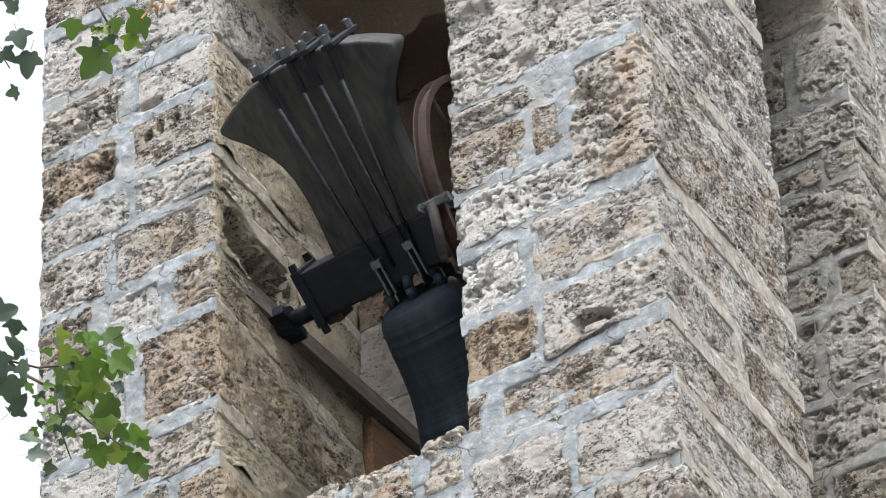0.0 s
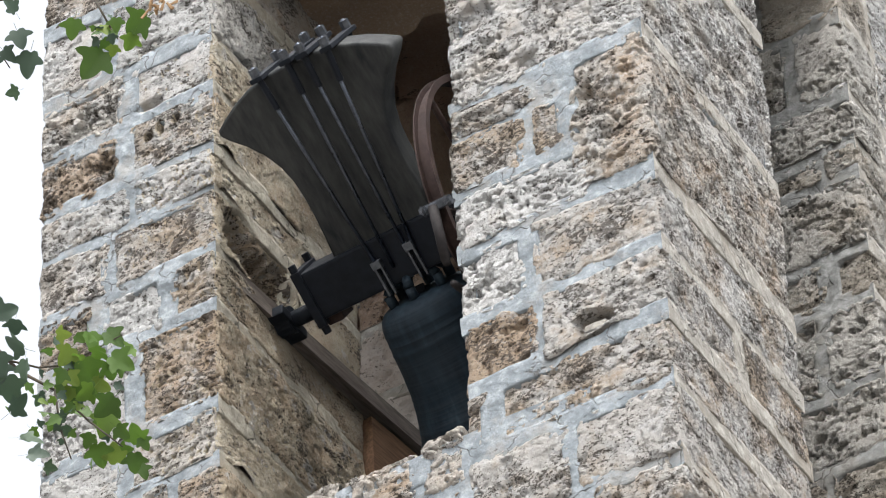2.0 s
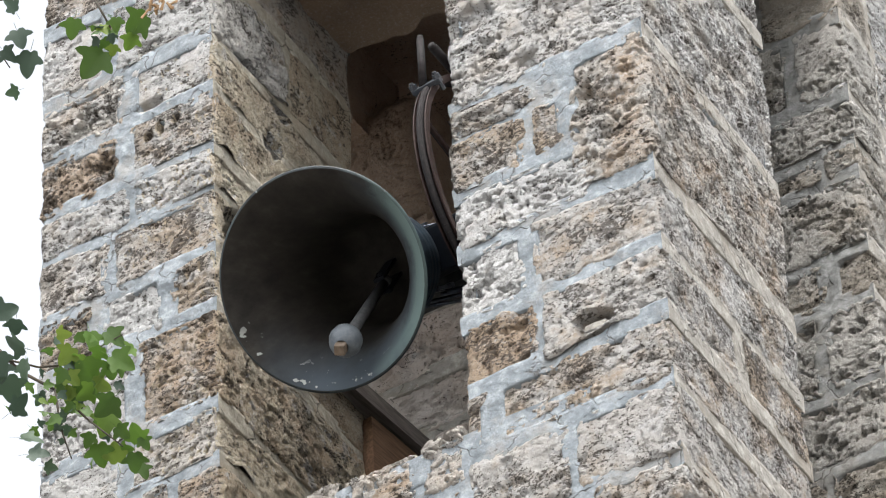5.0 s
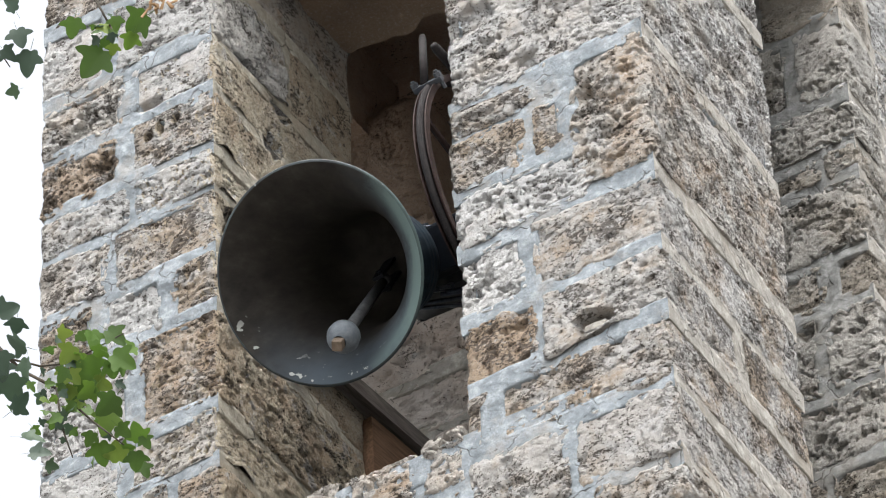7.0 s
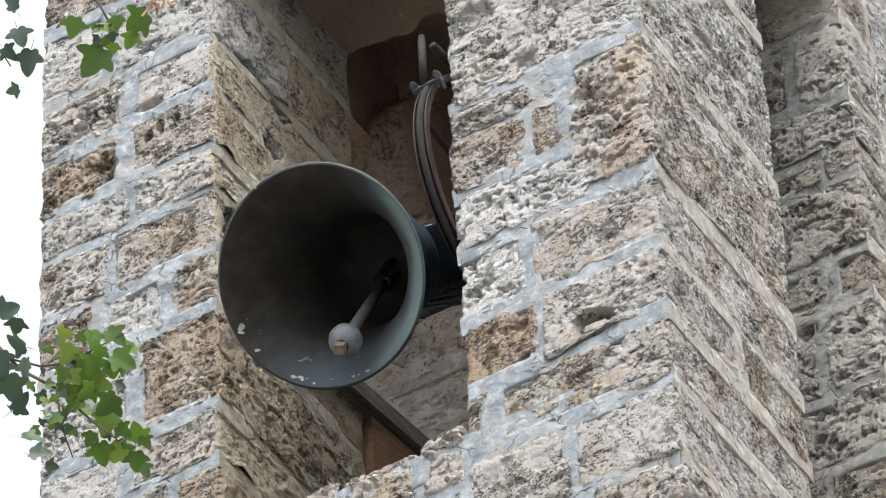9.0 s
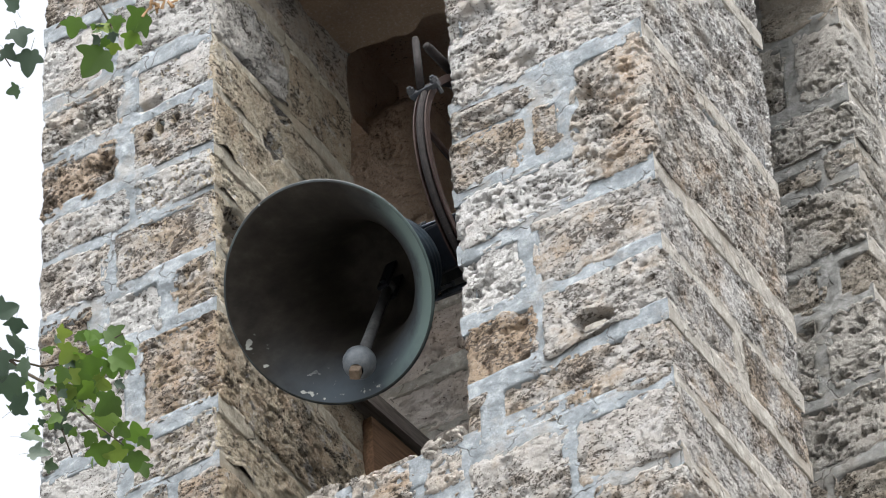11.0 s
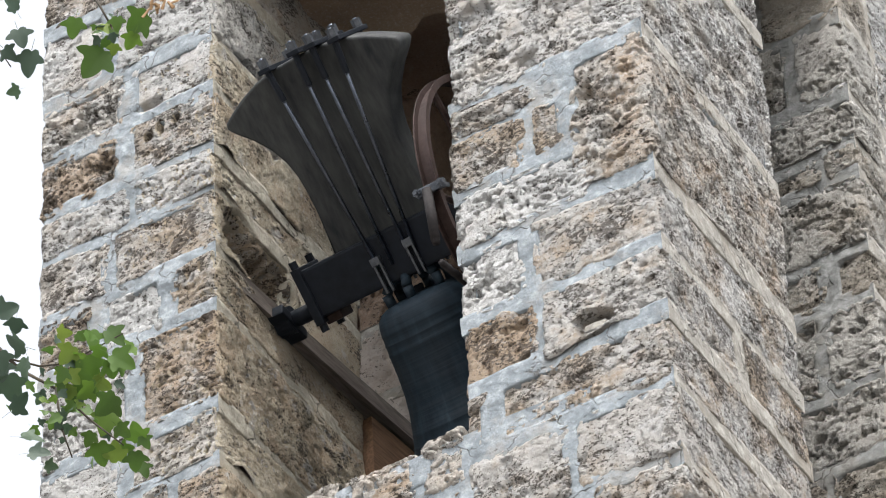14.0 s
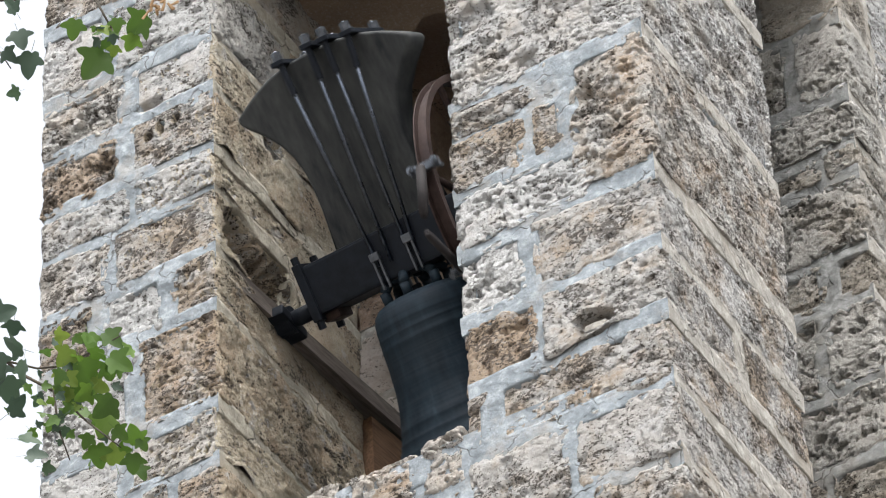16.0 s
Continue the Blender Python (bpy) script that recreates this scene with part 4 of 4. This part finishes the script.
courses_side(wall_back_right, [(14.43, 14.9), (14.85, 15.3), (14.06, 14.43), (13.74, 14.06), (13.4, 13.74)], X1, YQ + 0.24, YQ + 0.62, "+")
courses_inner(wall_back_left, [(13.97, 14.28), (13.70, 13.97), (13.4, 13.70, -1.7)], -2.20, -1.50, YQ - 0.02, right_open=True, rough=0.4, material=PALE)
courses_inner(wall_back_niche, [(14.28, 14.72, -1.95)], -2.20, -1.60, YQ, right_open=True, rough=0.4, material=DEEP)
stone(wall_back_niche, (-2.20, YQ - 0.02, 14.72), (-1.64, YQ + 0.4, 15.37), {"-y", "+x", "+z"}, 0.3, material=DEEP, radius=0.13)
stone(wall_front_right, (-0.283, 0.004, 12.286), (-0.213, 0.08, 12.326), {"-y"}, rough=0.1, joint=0.0, material=CREAM)


seat_stones()


# ---- motion over time ----
def motions():
    def at(a):
        return pose(*PIVOT, -a, 0, AXIS_YAW)

    def hang(a):
        return pose(*CLAP, a, 0, 0)

    walk(bell, [(0.0, at(-54.1)), (0.1, at(-56.4)), (0.2, at(-54.0)), (0.3, at(-47.9)), (0.4, at(-33.0)), (0.5, at(-21.7)), (0.6, at(-2.0)), (0.7, at(11.5)),
        (0.8, at(29.5)), (0.9, at(39.3)), (1.0, at(50.1)), (1.1, at(49.6)), (1.2, at(46.7)), (1.3, at(39.3)), (1.4, at(25.4)), (1.5, at(12.3)),
        (1.6, at(-6.2)), (1.7, at(-18.9)), (1.8, at(-37.4)), (1.9, at(-47.4)), (2.0, at(-55.4)), (2.1, at(-56.7)), (2.2, at(-53.3)), (2.3, at(-46.0)),
        (2.4, at(-31.1)), (2.5, at(-17.7)), (2.6, at(1.6)), (2.7, at(14.4)), (2.8, at(31.2)), (2.9, at(40.8)), (3.0, at(47.9)), (3.1, at(48.0)),
        (3.2, at(44.2)), (3.3, at(37.3)), (3.4, at(22.1)), (3.5, at(8.0)), (3.6, at(-9.6)), (3.7, at(-22.1)), (3.8, at(-40.4)), (3.9, at(-48.6)),
        (4.0, at(-55.2)), (4.1, at(-55.7)), (4.2, at(-50.5)), (4.3, at(-43.0)), (4.4, at(-28.4)), (4.5, at(-13.9)), (4.6, at(4.1)), (4.7, at(18.0)),
        (4.8, at(33.5)), (4.9, at(42.6)), (5.0, at(48.4)), (5.1, at(48.1)), (5.2, at(42.6)), (5.3, at(34.3)), (5.4, at(18.9)), (5.5, at(5.0)),
        (5.6, at(-12.6)), (5.7, at(-26.3)), (5.8, at(-42.8)), (5.9, at(-51.3)), (6.0, at(-55.9)), (6.1, at(-55.7)), (6.2, at(-49.1)), (6.3, at(-42.0)),
        (6.4, at(-24.0)), (6.5, at(-11.0)), (6.6, at(7.7)), (6.7, at(22.3)), (6.8, at(38.1)), (6.9, at(45.1)), (7.0, at(50.3)), (7.1, at(49.1)),
        (7.2, at(40.8)), (7.3, at(32.7)), (7.4, at(15.5)), (7.5, at(3.4)), (7.6, at(-16.8)), (7.7, at(-28.9)), (7.8, at(-46.4)), (7.9, at(-52.8)),
        (8.0, at(-56.8)), (8.1, at(-55.4)), (8.2, at(-47.6)), (8.3, at(-38.3)), (8.4, at(-20.9)), (8.5, at(-7.2)), (8.6, at(11.8)), (8.7, at(24.9)),
        (8.8, at(39.7)), (8.9, at(46.7)), (9.0, at(49.5)), (9.1, at(47.9)), (9.2, at(39.3)), (9.3, at(29.2)), (9.4, at(13.1)), (9.5, at(-0.7)),
        (9.6, at(-19.2)), (9.7, at(-32.4)), (9.8, at(-47.3)), (9.9, at(-53.2)), (10.0, at(-55.9)), (10.1, at(-53.1)), (10.2, at(-44.2)), (10.3, at(-33.7)),
        (10.4, at(-16.9)), (10.5, at(-2.9)), (10.6, at(14.4)), (10.7, at(26.8)), (10.8, at(38.5)), (10.9, at(44.0)), (11.0, at(44.7)), (11.1, at(41.4)),
        (11.2, at(31.5)), (11.3, at(26.8)), (11.4, at(8.0)), (11.5, at(-4.1)), (11.6, at(-22.9)), (11.7, at(-35.0)), (11.8, at(-48.5)), (11.9, at(-53.3)),
        (12.0, at(-55.1)), (12.1, at(-51.1)), (12.2, at(-40.3)), (12.3, at(-30.8)), (12.4, at(-12.3)), (12.5, at(-0.2)), (12.6, at(18.0)), (12.7, at(28.6)),
        (12.8, at(40.5)), (12.9, at(44.4)), (13.0, at(44.4)), (13.1, at(40.5)), (13.2, at(29.2)), (13.3, at(19.1)), (13.4, at(3.3)), (13.5, at(-9.8)),
        (13.6, at(-26.8)), (13.7, at(-36.2)), (13.8, at(-46.8)), (13.9, at(-49.2)), (14.0, at(-48.6)), (14.1, at(-43.4)), (14.2, at(-31.9)), (14.3, at(-21.6)),
        (14.4, at(-4.5)), (14.5, at(7.6)), (14.6, at(21.5)), (14.7, at(30.8)), (14.8, at(38.9)), (14.9, at(40.0)), (15.0, at(38.5)), (15.1, at(32.6)),
        (15.2, at(20.2)), (15.3, at(10.5)), (15.4, at(-5.1)), (15.5, at(-15.7)), (15.6, at(-30.8)), (15.7, at(-37.0)), (15.8, at(-45.1)), (15.9, at(-45.5)),
        (16.0, at(-39.6))])
    walk(clapper, [(0.0, hang(-22.7)), (0.1, hang(-23.2)), (0.2, hang(-23.2)), (0.3, hang(-21.4)), (0.4, hang(-17.0)), (0.5, hang(-11.5)), (0.6, hang(-5.0)), (0.7, hang(2.0)),
        (0.8, hang(8.6)), (0.9, hang(14.4)), (1.0, hang(18.8)), (1.1, hang(20.9)), (1.2, hang(20.2)), (1.3, hang(18.1)), (1.4, hang(13.6)), (1.5, hang(7.9)),
        (1.6, hang(1.3)), (1.7, hang(-5.3)), (1.8, hang(-11.8)), (1.9, hang(-17.8)), (2.0, hang(-21.6)), (2.1, hang(-23.5)), (2.2, hang(-23.1)), (2.3, hang(-20.9)),
        (2.4, hang(-16.2)), (2.5, hang(-10.2)), (2.6, hang(-3.4)), (2.7, hang(3.4)), (2.8, hang(9.6)), (2.9, hang(15.1)), (3.0, hang(18.6)), (3.1, hang(20.1)),
        (3.2, hang(19.4)), (3.3, hang(17.1)), (3.4, hang(12.5)), (3.5, hang(6.3)), (3.6, hang(-0.3)), (3.7, hang(-6.7)), (3.8, hang(-13.1)), (3.9, hang(-18.7)),
        (4.0, hang(-21.8)), (4.1, hang(-23.3)), (4.2, hang(-22.3)), (4.3, hang(-19.6)), (4.4, hang(-15.0)), (4.5, hang(-8.9)), (4.6, hang(-2.1)), (4.7, hang(4.6)),
        (4.8, hang(10.8)), (4.9, hang(16.0)), (5.0, hang(19.1)), (5.1, hang(20.3)), (5.2, hang(19.0)), (5.3, hang(16.1)), (5.4, hang(11.2)), (5.5, hang(5.0)),
        (5.6, hang(-1.6)), (5.7, hang(-8.2)), (5.8, hang(-14.5)), (5.9, hang(-19.8)), (6.0, hang(-22.5)), (6.1, hang(-23.4)), (6.2, hang(-22.0)), (6.3, hang(-19.1)),
        (6.4, hang(-13.9)), (6.5, hang(-7.4)), (6.6, hang(-0.7)), (6.7, hang(6.3)), (6.8, hang(12.7)), (6.9, hang(17.5)), (7.0, hang(20.0)), (7.1, hang(20.9)),
        (7.2, hang(18.9)), (7.3, hang(15.4)), (7.4, hang(10.1)), (7.5, hang(4.0)), (7.6, hang(-2.8)), (7.7, hang(-9.6)), (7.8, hang(-15.8)), (7.9, hang(-20.8)),
        (8.0, hang(-23.0)), (8.1, hang(-23.6)), (8.2, hang(-21.6)), (8.3, hang(-18.0)), (8.4, hang(-12.4)), (8.5, hang(-5.9)), (8.6, hang(1.0)), (8.7, hang(7.7)),
        (8.8, hang(13.6)), (8.9, hang(18.1)), (9.0, hang(20.2)), (9.1, hang(20.5)), (9.2, hang(18.3)), (9.3, hang(14.4)), (9.4, hang(9.1)), (9.5, hang(2.8)),
        (9.6, hang(-4.1)), (9.7, hang(-11.1)), (9.8, hang(-17.4)), (9.9, hang(-22.5)), (10.0, hang(-24.7)), (10.1, hang(-25.2)), (10.2, hang(-23.0)), (10.3, hang(-18.8)),
        (10.4, hang(-12.9)), (10.5, hang(-5.6)), (10.6, hang(1.7)), (10.7, hang(9.2)), (10.8, hang(15.3)), (10.9, hang(20.2)), (11.0, hang(22.3)), (11.1, hang(22.3)),
        (11.2, hang(19.7)), (11.3, hang(15.6)), (11.4, hang(11.0)), (11.5, hang(2.3)), (11.6, hang(-5.1)), (11.7, hang(-13.8)), (11.8, hang(-20.3)), (11.9, hang(-26.0)),
        (12.0, hang(-28.0)), (12.1, hang(-28.0)), (12.2, hang(-24.9)), (12.3, hang(-19.5)), (12.4, hang(-13.1)), (12.5, hang(-4.5)), (12.6, hang(2.7)), (12.7, hang(11.0)),
        (12.8, hang(16.7)), (12.9, hang(21.7)), (13.0, hang(23.1)), (13.1, hang(22.5)), (13.2, hang(19.3)), (13.3, hang(13.6)), (13.4, hang(7.5)), (13.5, hang(-0.3)),
        (13.6, hang(-7.7)), (13.7, hang(-15.4)), (13.8, hang(-20.5)), (13.9, hang(-24.7)), (14.0, hang(-25.5)), (14.1, hang(-24.5)), (14.2, hang(-20.8)), (14.3, hang(-15.0)),
        (14.4, hang(-8.6)), (14.5, hang(-0.5)), (14.6, hang(6.1)), (14.7, hang(12.6)), (14.8, hang(17.3)), (14.9, hang(20.4)), (15.0, hang(20.6)), (15.1, hang(19.1)),
        (15.2, hang(15.0)), (15.3, hang(9.0)), (15.4, hang(3.0)), (15.5, hang(-4.3)), (15.6, hang(-10.5)), (15.7, hang(-17.0)), (15.8, hang(-20.5)), (15.9, hang(-23.5)),
        (16.0, hang(-22.7))])

    # the branches stir in the wind: seconds, across and up the camera's view in millimetres
    for limb, base, rows in ((branch_low, LOW, ((0, -5, -5), (4, -4, -4), (7, 0, 0), (8, 2, 3), (9, 0, 0), (11.5, -2, 0), (12, 2, 3), (13, 0, 2), (13.5, -5, -5), (14, -2, 0), (14.5, 2, 4), (15, 9, 13), (15.5, 5, 7), (16, -9, -7))),
                             (branch_high, HIGH, ((0, 0, -4), (4, 0, -3), (7, 0, 0), (8, 2, 3), (12, 2, 0), (13.5, 0, -5), (14, 3, 0), (15, 6, 2), (16, 3, -5)))):
        walk(limb, [(t, Matrix.Translation(Vector(base) + CAM_RIGHT * a * 0.001 + CAM_UP * b * 0.001)) for t, a, b in rows])


motions()
